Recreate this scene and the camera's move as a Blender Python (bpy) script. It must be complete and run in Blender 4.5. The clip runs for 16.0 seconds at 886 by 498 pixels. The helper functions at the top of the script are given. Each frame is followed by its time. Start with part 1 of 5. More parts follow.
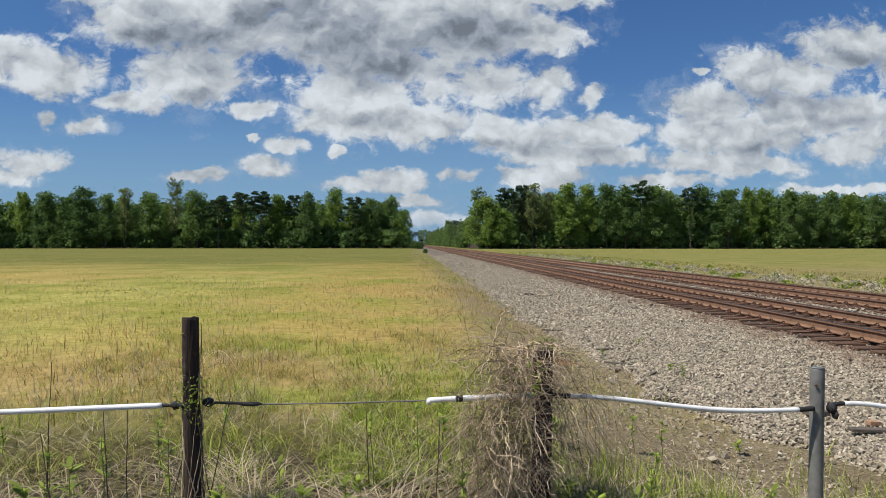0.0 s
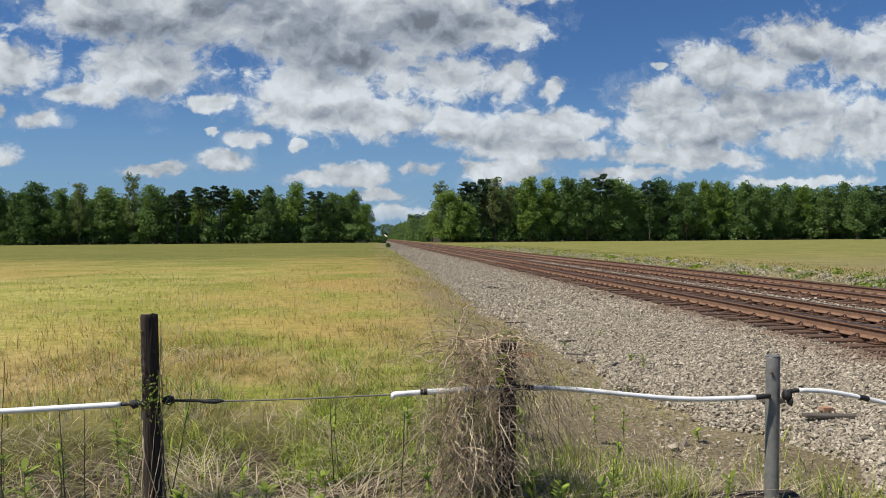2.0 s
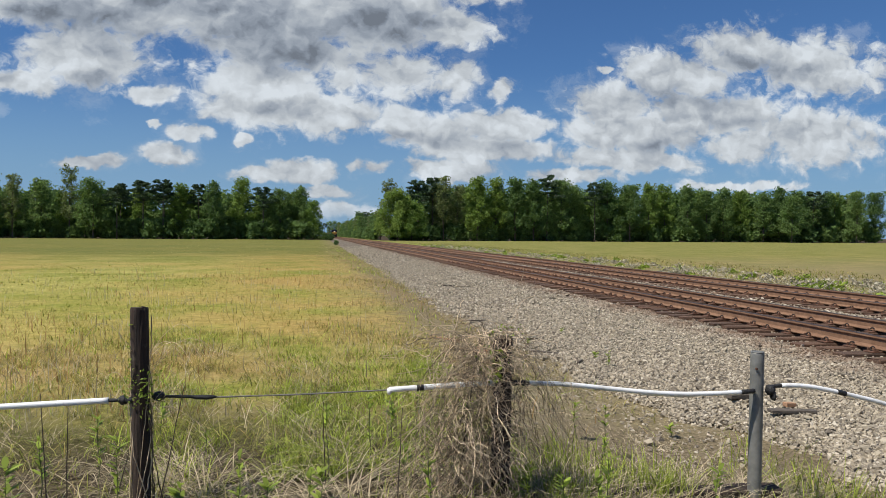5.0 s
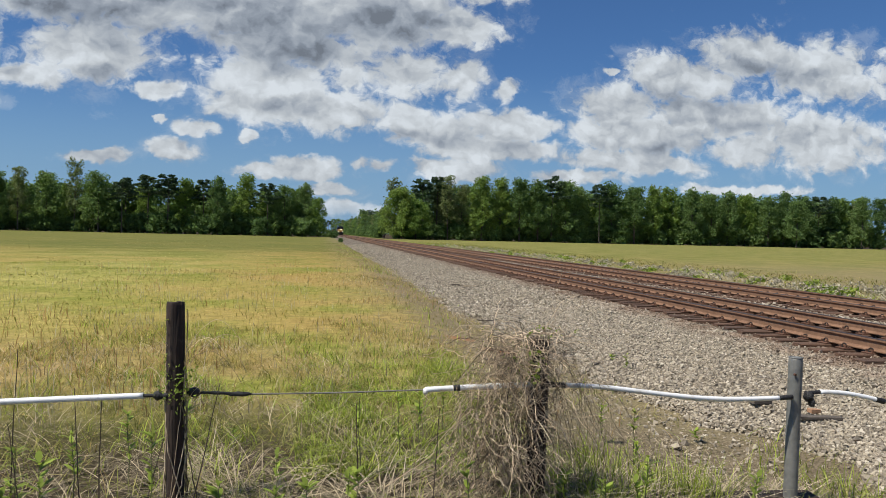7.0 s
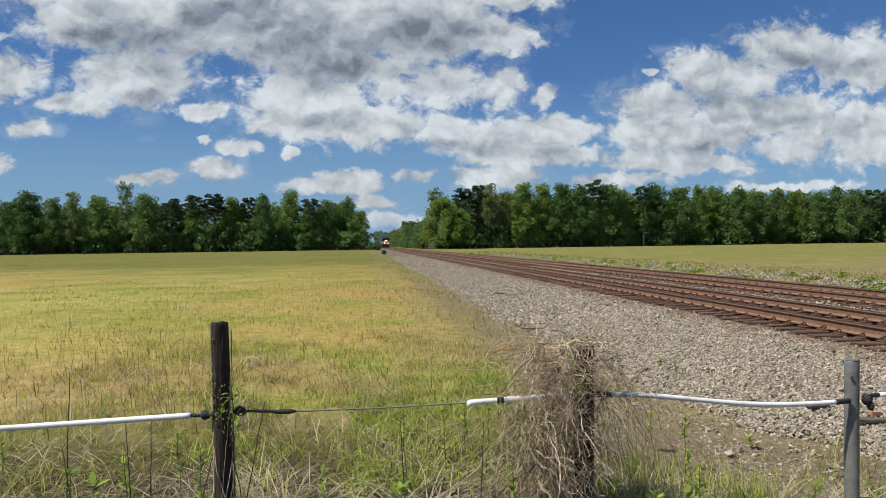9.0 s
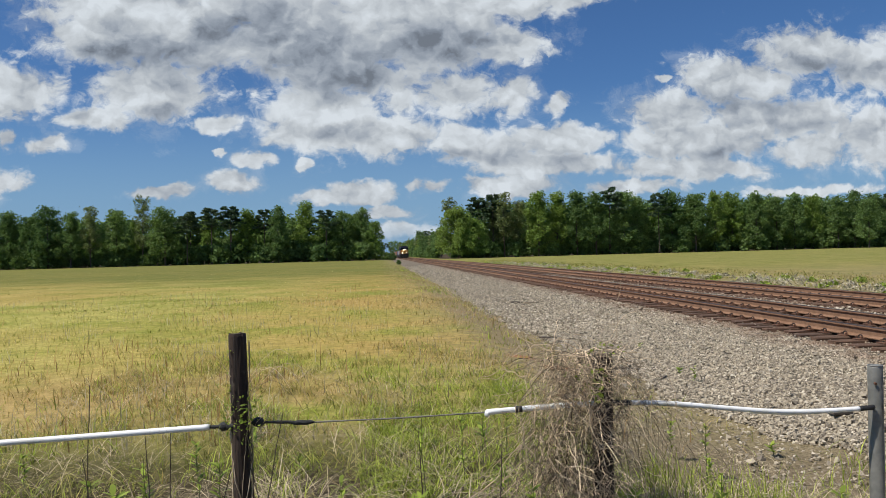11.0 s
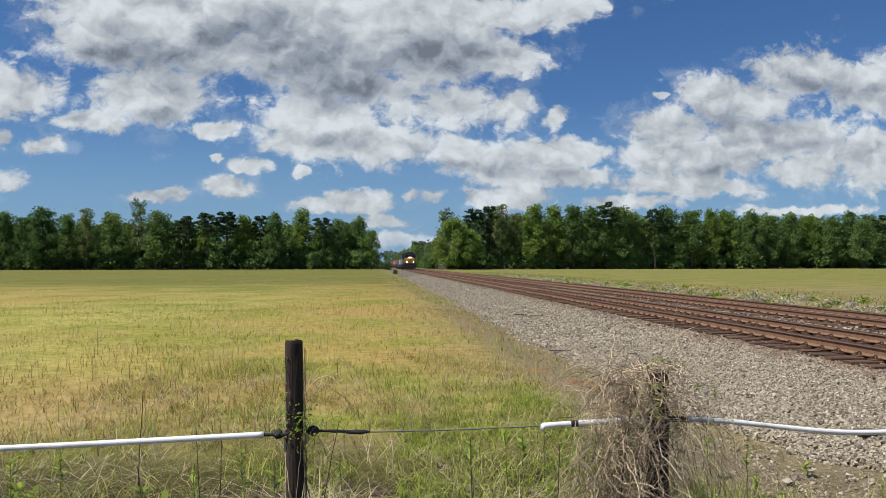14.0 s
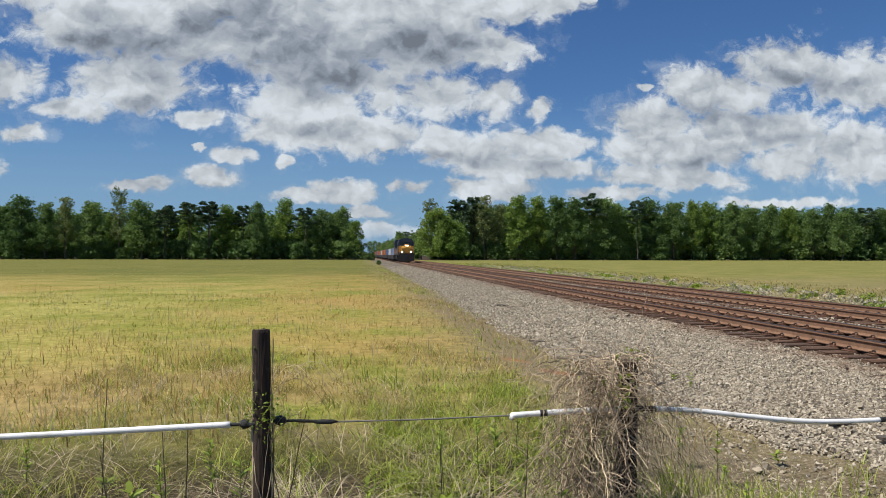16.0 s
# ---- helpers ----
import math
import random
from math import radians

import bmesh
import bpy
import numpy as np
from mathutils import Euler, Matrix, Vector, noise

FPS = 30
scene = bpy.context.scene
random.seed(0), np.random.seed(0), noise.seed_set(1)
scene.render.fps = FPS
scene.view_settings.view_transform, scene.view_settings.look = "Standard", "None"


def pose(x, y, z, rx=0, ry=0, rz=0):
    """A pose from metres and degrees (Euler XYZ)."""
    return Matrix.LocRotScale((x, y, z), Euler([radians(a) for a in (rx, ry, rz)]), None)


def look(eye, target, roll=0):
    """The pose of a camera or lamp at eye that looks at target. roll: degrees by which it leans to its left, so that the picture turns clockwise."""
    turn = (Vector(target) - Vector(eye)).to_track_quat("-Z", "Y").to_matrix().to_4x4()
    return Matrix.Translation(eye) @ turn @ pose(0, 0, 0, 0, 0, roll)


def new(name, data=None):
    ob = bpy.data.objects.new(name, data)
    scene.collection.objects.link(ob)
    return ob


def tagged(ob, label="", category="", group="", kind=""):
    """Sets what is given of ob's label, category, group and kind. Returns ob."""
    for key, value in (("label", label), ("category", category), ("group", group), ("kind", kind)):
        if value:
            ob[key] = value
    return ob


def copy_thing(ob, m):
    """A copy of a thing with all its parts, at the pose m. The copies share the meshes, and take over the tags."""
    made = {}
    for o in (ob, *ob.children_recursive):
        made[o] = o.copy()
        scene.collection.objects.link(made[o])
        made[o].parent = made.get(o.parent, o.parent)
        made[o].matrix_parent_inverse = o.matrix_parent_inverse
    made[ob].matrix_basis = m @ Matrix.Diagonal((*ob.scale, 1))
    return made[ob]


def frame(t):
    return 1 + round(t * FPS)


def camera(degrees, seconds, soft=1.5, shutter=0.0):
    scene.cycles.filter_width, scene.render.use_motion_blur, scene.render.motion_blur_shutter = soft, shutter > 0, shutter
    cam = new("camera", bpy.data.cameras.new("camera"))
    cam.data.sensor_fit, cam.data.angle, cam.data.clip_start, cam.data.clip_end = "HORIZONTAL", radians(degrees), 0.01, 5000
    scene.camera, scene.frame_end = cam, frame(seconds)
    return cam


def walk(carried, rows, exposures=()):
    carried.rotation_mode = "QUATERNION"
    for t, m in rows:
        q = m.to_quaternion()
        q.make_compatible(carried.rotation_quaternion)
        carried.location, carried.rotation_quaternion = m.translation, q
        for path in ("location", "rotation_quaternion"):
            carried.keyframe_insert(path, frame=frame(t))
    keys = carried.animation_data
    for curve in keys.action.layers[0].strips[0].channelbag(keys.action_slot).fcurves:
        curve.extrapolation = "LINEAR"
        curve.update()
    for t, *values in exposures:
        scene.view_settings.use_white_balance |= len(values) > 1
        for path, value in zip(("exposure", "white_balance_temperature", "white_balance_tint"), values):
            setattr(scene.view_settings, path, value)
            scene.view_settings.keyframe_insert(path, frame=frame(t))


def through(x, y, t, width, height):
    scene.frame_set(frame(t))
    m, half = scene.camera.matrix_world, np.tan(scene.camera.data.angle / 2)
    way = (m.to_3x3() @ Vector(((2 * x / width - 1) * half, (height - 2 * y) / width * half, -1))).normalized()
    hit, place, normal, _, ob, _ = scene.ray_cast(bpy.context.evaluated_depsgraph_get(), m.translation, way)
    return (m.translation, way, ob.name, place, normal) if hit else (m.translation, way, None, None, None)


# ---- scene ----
cam = camera(61.7, 16.0, 0.6)
PATH = [
    (0, (-0.26, 0.456, 1.582), (-0.174, 2.454, 1.567), -0.0),
    (0.5, (-0.264, 0.477, 1.58), (-0.147, 2.473, 1.563), 0.3),
    (1, (-0.275, 0.462, 1.574), (-0.13, 2.456, 1.555), 0.4),
    (1.5, (-0.272, 0.46, 1.578), (-0.104, 2.453, 1.558), 0.1),
    (2, (-0.263, 0.46, 1.581), (-0.077, 2.451, 1.549), -0.4),
    (2.5, (-0.258, 0.458, 1.576), (-0.058, 2.447, 1.53), -0.3),
    (3, (-0.26, 0.467, 1.574), (-0.034, 2.454, 1.528), 0.2),
    (3.5, (-0.314, 0.471, 1.569), (-0.033, 2.451, 1.532), 0.7),
    (6, (-0.729, 0.567, 1.554), (-0.394, 2.538, 1.519), 0.4),
    (6.5, (-0.791, 0.592, 1.551), (-0.45, 2.562, 1.518), 0.5),
    (7, (-0.746, 0.601, 1.552), (-0.427, 2.575, 1.514), 1.3),
    (7.5, (-0.733, 0.611, 1.546), (-0.458, 2.592, 1.506), 1.7),
    (8, (-0.718, 0.607, 1.552), (-0.481, 2.592, 1.514), 1.1),
    (8.5, (-0.7, 0.616, 1.55), (-0.487, 2.604, 1.521), 0.0),
    (9, (-0.717, 0.615, 1.569), (-0.513, 2.604, 1.555), -0.8),
    (11.5, (-0.728, 0.621, 1.565), (-0.572, 2.615, 1.578), -1.3),
    (12, (-0.734, 0.595, 1.556), (-0.598, 2.59, 1.567), -0.8),
    (12.5, (-0.737, 0.621, 1.559), (-0.629, 2.618, 1.558), -0.4),
    (13, (-0.76, 0.612, 1.554), (-0.661, 2.61, 1.551), -0.4),
    (13.5, (-0.945, 0.657, 1.552), (-0.818, 2.653, 1.563), -0.5),
    (14, (-1.078, 0.682, 1.569), (-0.899, 2.673, 1.61), -0.1),
    (14.5, (-1.039, 0.695, 1.566), (-0.824, 2.683, 1.622), 0.7),
    (15, (-1.022, 0.691, 1.562), (-0.798, 2.678, 1.609), 0.8),
    (15.5, (-0.995, 0.71, 1.557), (-0.776, 2.697, 1.585), 0.1),
    (16, (-0.996, 0.701, 1.56), (-0.774, 2.689, 1.576), 0.1),
]
EXPOSURE = 0.13
walk(cam, [(t, look(eye, target, roll)) for t, eye, target, roll in PATH], exposures=[(0.0, EXPOSURE), (16.0, EXPOSURE)])

# ---------- node helpers ----------


def nd(nt, kind, props=None, **ins):
    """A node of that kind; ins are its inputs by name (underscores for spaces, i0, i1 by number)."""
    n = nt.nodes.new(kind)
    props = props or {}
    if "operation" in props:
        n.operation = props["operation"]
    if "use_clamp" in props:
        n.use_clamp = props["use_clamp"]
    if "interpolation_type" in props:
        n.interpolation_type = props["interpolation_type"]
    if "vector_type" in props:
        n.vector_type = props["vector_type"]
    for k, v in ins.items():
        sock = n.inputs[int(k[1:])] if k[0] == "i" and k[1:].isdigit() else n.inputs[k.replace("_", " ")]
        if isinstance(v, bpy.types.NodeSocket):
            nt.links.new(v, sock)
        else:
            sock.default_value = v
    return n


def mth(nt, op, a, b=0.0, c=0.0, clamp=False):
    return nd(nt, "ShaderNodeMath", {"operation": op, "use_clamp": clamp}, i0=a, i1=b, i2=c).outputs[0]


def smooth(nt, x, lo, hi, a=0.0, b=1.0):
    return nd(nt, "ShaderNodeMapRange", {"interpolation_type": "SMOOTHSTEP"}, i0=x, i1=lo, i2=hi, i3=a, i4=b).outputs[0]


def mix(nt, f, a, b, blend="MIX"):
    n = nt.nodes.new("ShaderNodeMix")
    n.data_type, n.blend_type = "RGBA", blend
    for sock, v in ((n.inputs[0], f), (n.inputs[6], a), (n.inputs[7], b)):
        if isinstance(v, bpy.types.NodeSocket):
            nt.links.new(v, sock)
        elif isinstance(v, tuple):
            sock.default_value = (*v[:3], 1)
        else:
            sock.default_value = v
    return n.outputs[2]


def noise_of(nt, vec, scale, detail=4.0, rough=0.55, distortion=0.0):
    n = nd(nt, "ShaderNodeTexNoise", None, Scale=scale, Detail=detail, Roughness=rough, Distortion=distortion)
    if vec is not None:
        nt.links.new(vec, n.inputs["Vector"])
    return n.outputs[0]


# ---------- sky, clouds, sun ----------
SUN_AZ, SUN_EL = radians(-106), radians(58)   # from +y, clockwise seen from above
SUN_DIR = Vector((math.sin(SUN_AZ) * math.cos(SUN_EL), math.cos(SUN_AZ) * math.cos(SUN_EL), math.sin(SUN_EL)))
SKY_TINT = (0.034, 0.053, 0.077)
CLOUD_LIGHT = (0.50, 0.54, 0.59)
# clouds: centre and half-axes as slopes (x / y, z / y) seen from the fence
BANK_HIGH = [
    (-0.357, 0.293, 0.096, 0.045), (-0.467, 0.228, 0.080, 0.033), (-0.525, 0.246, 0.036, 0.030), (-0.298, 0.226, 0.096, 0.045),
    (-0.231, 0.294, 0.149, 0.068), (-0.096, 0.281, 0.166, 0.083), (-0.066, 0.198, 0.091, 0.053), (-0.006, 0.164, 0.099, 0.030),
    (-0.097, 0.164, 0.053, 0.026), (0.070, 0.290, 0.122, 0.076), (0.101, 0.222, 0.084, 0.042), (0.178, 0.284, 0.062, 0.031),
    (0.178, 0.215, 0.039, 0.031), (-0.372, 0.188, 0.051, 0.015), (-0.209, 0.182, 0.034, 0.014), (0.109, 0.150, 0.046, 0.027),
    (-0.021, 0.236, 0.121, 0.061),
]
BANK_TOP = [
    (-0.320, 0.342, 0.162, 0.041), (-0.021, 0.354, 0.227, 0.053), (0.255, 0.358, 0.085, 0.023), (0.170, 0.345, 0.092, 0.031),
]
BANK_RIGHT = [
    (0.163, 0.139, 0.069, 0.034), (0.248, 0.151, 0.078, 0.021), (0.224, 0.116, 0.101, 0.017), (0.404, 0.187, 0.071, 0.035),
    (0.388, 0.148, 0.063, 0.023), (0.522, 0.234, 0.103, 0.035), (0.602, 0.266, 0.096, 0.039), (0.562, 0.180, 0.128, 0.043),
    (0.483, 0.148, 0.095, 0.035), (0.443, 0.109, 0.126, 0.019), (0.602, 0.134, 0.080, 0.031), (0.170, 0.089, 0.069, 0.014),
    (0.248, 0.201, 0.022, 0.017), (0.714, 0.252, 0.113, 0.055), (0.731, 0.150, 0.113, 0.047),
]
PUFFS = [
    (-0.431, 0.155, 0.026, 0.013), (-0.475, 0.165, 0.015, 0.015), (-0.497, 0.109, 0.055, 0.021), (-0.519, 0.094, 0.044, 0.015),
    (-0.287, 0.093, 0.037, 0.008), (-0.198, 0.099, 0.036, 0.012), (-0.164, 0.128, 0.026, 0.010), (-0.106, 0.118, 0.010, 0.006),
    (-0.021, 0.081, 0.053, 0.015), (-0.066, 0.077, 0.045, 0.009), (0.009, 0.058, 0.046, 0.009), (0.070, 0.091, 0.031, 0.011),
    (0.025, 0.035, 0.046, 0.015), (0.396, 0.239, 0.013, 0.005), (-0.202, 0.137, 0.007, 0.005), (0.349, 0.082, 0.070, 0.012),
    (0.602, 0.079, 0.096, 0.009),
]
# the thick, shaded parts
BELLIES = [
    (0.600, 0.200, 0.090, 0.024), (0.230, 0.128, 0.070, 0.014),
    (-0.066, 0.251, 0.174, 0.042), (0.086, 0.287, 0.099, 0.042), (-0.224, 0.253, 0.097, 0.026), (-0.342, 0.293, 0.066, 0.030),
    (-0.126, 0.307, 0.120, 0.030), (-0.021, 0.164, 0.068, 0.014), (0.626, 0.243, 0.088, 0.020), (0.522, 0.207, 0.071, 0.016),
    (0.586, 0.169, 0.096, 0.017), (0.412, 0.167, 0.047, 0.014), (0.217, 0.130, 0.085, 0.012), (-0.320, 0.200, 0.066, 0.012),
    (0.101, 0.129, 0.038, 0.009), (0.467, 0.129, 0.079, 0.011),
]


def cloudy_sky():
    world = bpy.data.worlds.new("world")
    scene.world = world
    world.use_nodes = True
    nt = world.node_tree
    nt.nodes.clear()
    sky = nt.nodes.new("ShaderNodeTexSky")
    sky.sky_type, sky.sun_disc, sky.sun_elevation, sky.sun_rotation = "NISHITA", False, SUN_EL, SUN_AZ
    sky.air_density, sky.dust_density, sky.ozone_density = 1.0, 0.6, 2.5
    blue = mix(nt, 1.0, sky.outputs[0], SKY_TINT, "MULTIPLY")
    way = nd(nt, "ShaderNodeTexCoord").outputs["Generated"]
    sep = nd(nt, "ShaderNodeSeparateXYZ", None, i0=way)
    ahead = mth(nt, "MAXIMUM", mth(nt, "ABSOLUTE", sep.outputs[1]), 0.06)
    u = mth(nt, "DIVIDE", sep.outputs[0], ahead)
    v = mth(nt, "DIVIDE", sep.outputs[2], ahead)
    p = nd(nt, "ShaderNodeCombineXYZ", None, i0=u, i1=v).outputs[0]
    # billows bend the outline
    off = None
    for sc, amp in ((11.0, 0.055), (38.0, 0.022), (110.0, 0.005)):
        w = nd(nt, "ShaderNodeTexNoise", None, Vector=p, Scale=sc, Detail=3.0, Roughness=0.55).outputs[1]
        w = nd(nt, "ShaderNodeVectorMath", {"operation": "MULTIPLY_ADD"}, i0=w, i1=(amp, amp * 0.75, 0), i2=(-amp / 2, -amp * 0.375, 0)).outputs[0]
        off = w if off is None else nd(nt, "ShaderNodeVectorMath", {"operation": "ADD"}, i0=off, i1=w).outputs[0]
    q = nd(nt, "ShaderNodeVectorMath", {"operation": "ADD"}, i0=p, i1=off).outputs[0]
    body = None
    for cu, cv, ru, rv in BANK_HIGH + BANK_TOP + BANK_RIGHT + PUFFS:
        m = nd(nt, "ShaderNodeMapping", {"vector_type": "TEXTURE"}, Vector=q, Location=(cu, cv, 0), Scale=(ru * 1.12, rv * 1.12, 1))
        r = nd(nt, "ShaderNodeVectorMath", {"operation": "LENGTH"}, i0=m.outputs[0]).outputs[1]
        f = mth(nt, "SUBTRACT", 1.0, r)
        body = f if body is None else mth(nt, "SMOOTH_MAX", body, f, 0.12)
    # each billow is drawn again a little nearer the sun
    layer = nd(nt, "ShaderNodeVectorMath", {"operation": "MULTIPLY"}, i0=p, i1=(2.2, 2.75, 1.0)).outputs[0]
    stir = nd(nt, "ShaderNodeTexNoise", None, Vector=layer, Scale=9.0, Detail=4.0, Roughness=0.6).outputs[1]
    layer = nd(nt, "ShaderNodeVectorMath", {"operation": "MULTIPLY_ADD"}, i0=stir, i1=(0.11, 0.11, 0), i2=layer).outputs[0]

    def shifted(shift):
        return nd(nt, "ShaderNodeVectorMath", {"operation": "ADD"}, i0=layer, i1=shift).outputs[0]

    def billow(shift, scale, detail):
        n = nd(nt, "ShaderNodeTexVoronoi", None, Vector=shifted(shift))
        n.voronoi_dimensions, n.feature, n.normalize = "2D", "SMOOTH_F1", True
        for key, val in (("Scale", scale), ("Detail", detail), ("Roughness", 0.5), ("Lacunarity", 2.2), ("Smoothness", 0.7)):
            n.inputs[key].default_value = val
        return mth(nt, "SUBTRACT", 1.0, n.outputs["Distance"])

    def grain(shift, scale, detail=5.0, rough=0.55):
        return noise_of(nt, shifted(shift), scale, detail, rough)

    b1, b2 = billow((0, 0, 0), 9.0, 2.0), billow((-0.012, 0.036, 0), 9.0, 2.0)
    n1, n2 = grain((3, 0, 0), 3.6, 7.0), grain((2.97, 0.075, 0), 3.6, 7.0)
    f1 = grain((7, 0, 0), 22.0, 6.0, 0.62)
    d = mth(nt, "ADD", body, mth(nt, "MULTIPLY_ADD", n1, 1.7, -0.86))
    d = mth(nt, "ADD", d, mth(nt, "MULTIPLY_ADD", b1, 0.95, -0.66))
    d = mth(nt, "ADD", d, mth(nt, "MULTIPLY_ADD", f1, 1.0, -0.50))
    cover = smooth(nt, d, -0.03, 0.44)
    veil = grain((11, 0, 0), 7.0, 8.0, 0.7)
    wisp = mth(nt, "MULTIPLY", smooth(nt, mth(nt, "ADD", mth(nt, "MULTIPLY", d, 0.25), veil), 0.44, 0.66), 0.20)
    cover = mth(nt, "MAXIMUM", cover, wisp)
    cover = mth(nt, "MULTIPLY", cover, smooth(nt, v, 0.0, 0.05))
    # lobes lit from above and the left, grey where the cloud is thick
    relief = mth(nt, "ADD", mth(nt, "MULTIPLY", mth(nt, "SUBTRACT", n1, n2), 1.5), mth(nt, "MULTIPLY", mth(nt, "SUBTRACT", b1, b2), 0.95))
    relief = mth(nt, "ADD", relief, mth(nt, "MULTIPLY_ADD", f1, 0.30, -0.15))
    belly = None
    for cu, cv, ru, rv in BELLIES:
        m = nd(nt, "ShaderNodeMapping", {"vector_type": "TEXTURE"}, Vector=q, Location=(cu, cv, 0), Scale=(ru, rv, 1))
        f = mth(nt, "SUBTRACT", 1.0, nd(nt, "ShaderNodeVectorMath", {"operation": "LENGTH"}, i0=m.outputs[0]).outputs[1])
        belly = f if belly is None else mth(nt, "SMOOTH_MAX", belly, f, 0.3)
    thick = mth(nt, "ADD", belly, mth(nt, "MULTIPLY_ADD", grain((5, 0.05, 0), 4.2, 4.0, 0.5), 3.2, -1.6))
    grey = mth(nt, "MULTIPLY", smooth(nt, thick, -0.55, 0.85), smooth(nt, d, 0.10, 0.65))
    lum = mth(nt, "ADD", mth(nt, "MULTIPLY_ADD", grey, -0.38, 1.00), relief)
    lum = nd(nt, "ShaderNodeClamp", None, i0=lum, i1=0.34, i2=1.24).outputs[0]
    tone = mix(nt, smooth(nt, lum, 0.4, 1.0), (0.90, 0.97, 1.08), (1.0, 1.0, 0.98))
    cloud = mix(nt, 1.0, tone, nd(nt, "ShaderNodeCombineColor", None, i0=lum, i1=lum, i2=lum).outputs[0], "MULTIPLY")
    cloud = mix(nt, 1.0, cloud, CLOUD_LIGHT, "MULTIPLY")
    # haze whitens what lies near the horizon
    low = mth(nt, "MULTIPLY", smooth(nt, v, 0.24, 0.0), 0.75)
    blue = mix(nt, low, blue, (0.215, 0.36, 0.545))
    col = mix(nt, cover, blue, cloud)
    bg = nd(nt, "ShaderNodeBackground", None, Color=col, Strength=1.0)
    nt.links.new(bg.outputs[0], nd(nt, "ShaderNodeOutputWorld").inputs[0])


cloudy_sky()
sun = new("sun", bpy.data.lights.new("sun", "SUN"))
sun.data.energy, sun.data.angle, sun.data.color = 5.0, radians(0.53), (1.0, 0.95, 0.87)
sun.matrix_world = look(SUN_DIR * 50, (0, 0, 0))

# ---------- materials ----------


def material(name, build):
    """A node material; build(nt, bsdf) wires its inputs."""
    m = bpy.data.materials.new(name)
    m.use_nodes = True
    build(m.node_tree, m.node_tree.nodes["Principled BSDF"])
    return m


def wire(nt, a, b):
    nt.links.new(a, b)


def spot(nt):
    return nd(nt, "ShaderNodeNewGeometry").outputs["Position"]


def local(nt):
    return nd(nt, "ShaderNodeTexCoord").outputs["Object"]


def bumped(nt, bsdf, height, strength=0.5, distance=0.02):
    wire(nt, nd(nt, "ShaderNodeBump", None, Strength=strength, Distance=distance, Height=height).outputs[0], bsdf.inputs["Normal"])


def plain(name, col, rough=0.6, metal=0.0, vary=0.25, scale=8.0, bump=0.2, dark=None):
    """A painted, cast or sawn surface: stains at two scales and a fine bump."""
    def build(nt, b):
        p = local(nt)
        f = smooth(nt, noise_of(nt, p, scale, 5), 0.35, 0.7)
        c = mix(nt, mth(nt, "MULTIPLY", f, vary * 2), col, dark or tuple(x * 0.55 for x in col))
        g = noise_of(nt, p, scale * 9, 4, 0.7)
        c = mix(nt, mth(nt, "MULTIPLY", g, vary), c, tuple(min(1, x * 1.35) for x in col))
        wire(nt, c, b.inputs["Base Color"])
        wire(nt, mth(nt, "MULTIPLY_ADD", g, 0.3, rough - 0.15, clamp=True), b.inputs["Roughness"])
        b.inputs["Metallic"].default_value = metal
        if bump:
            bumped(nt, b, g, bump, 0.01)
    return material(name, build)


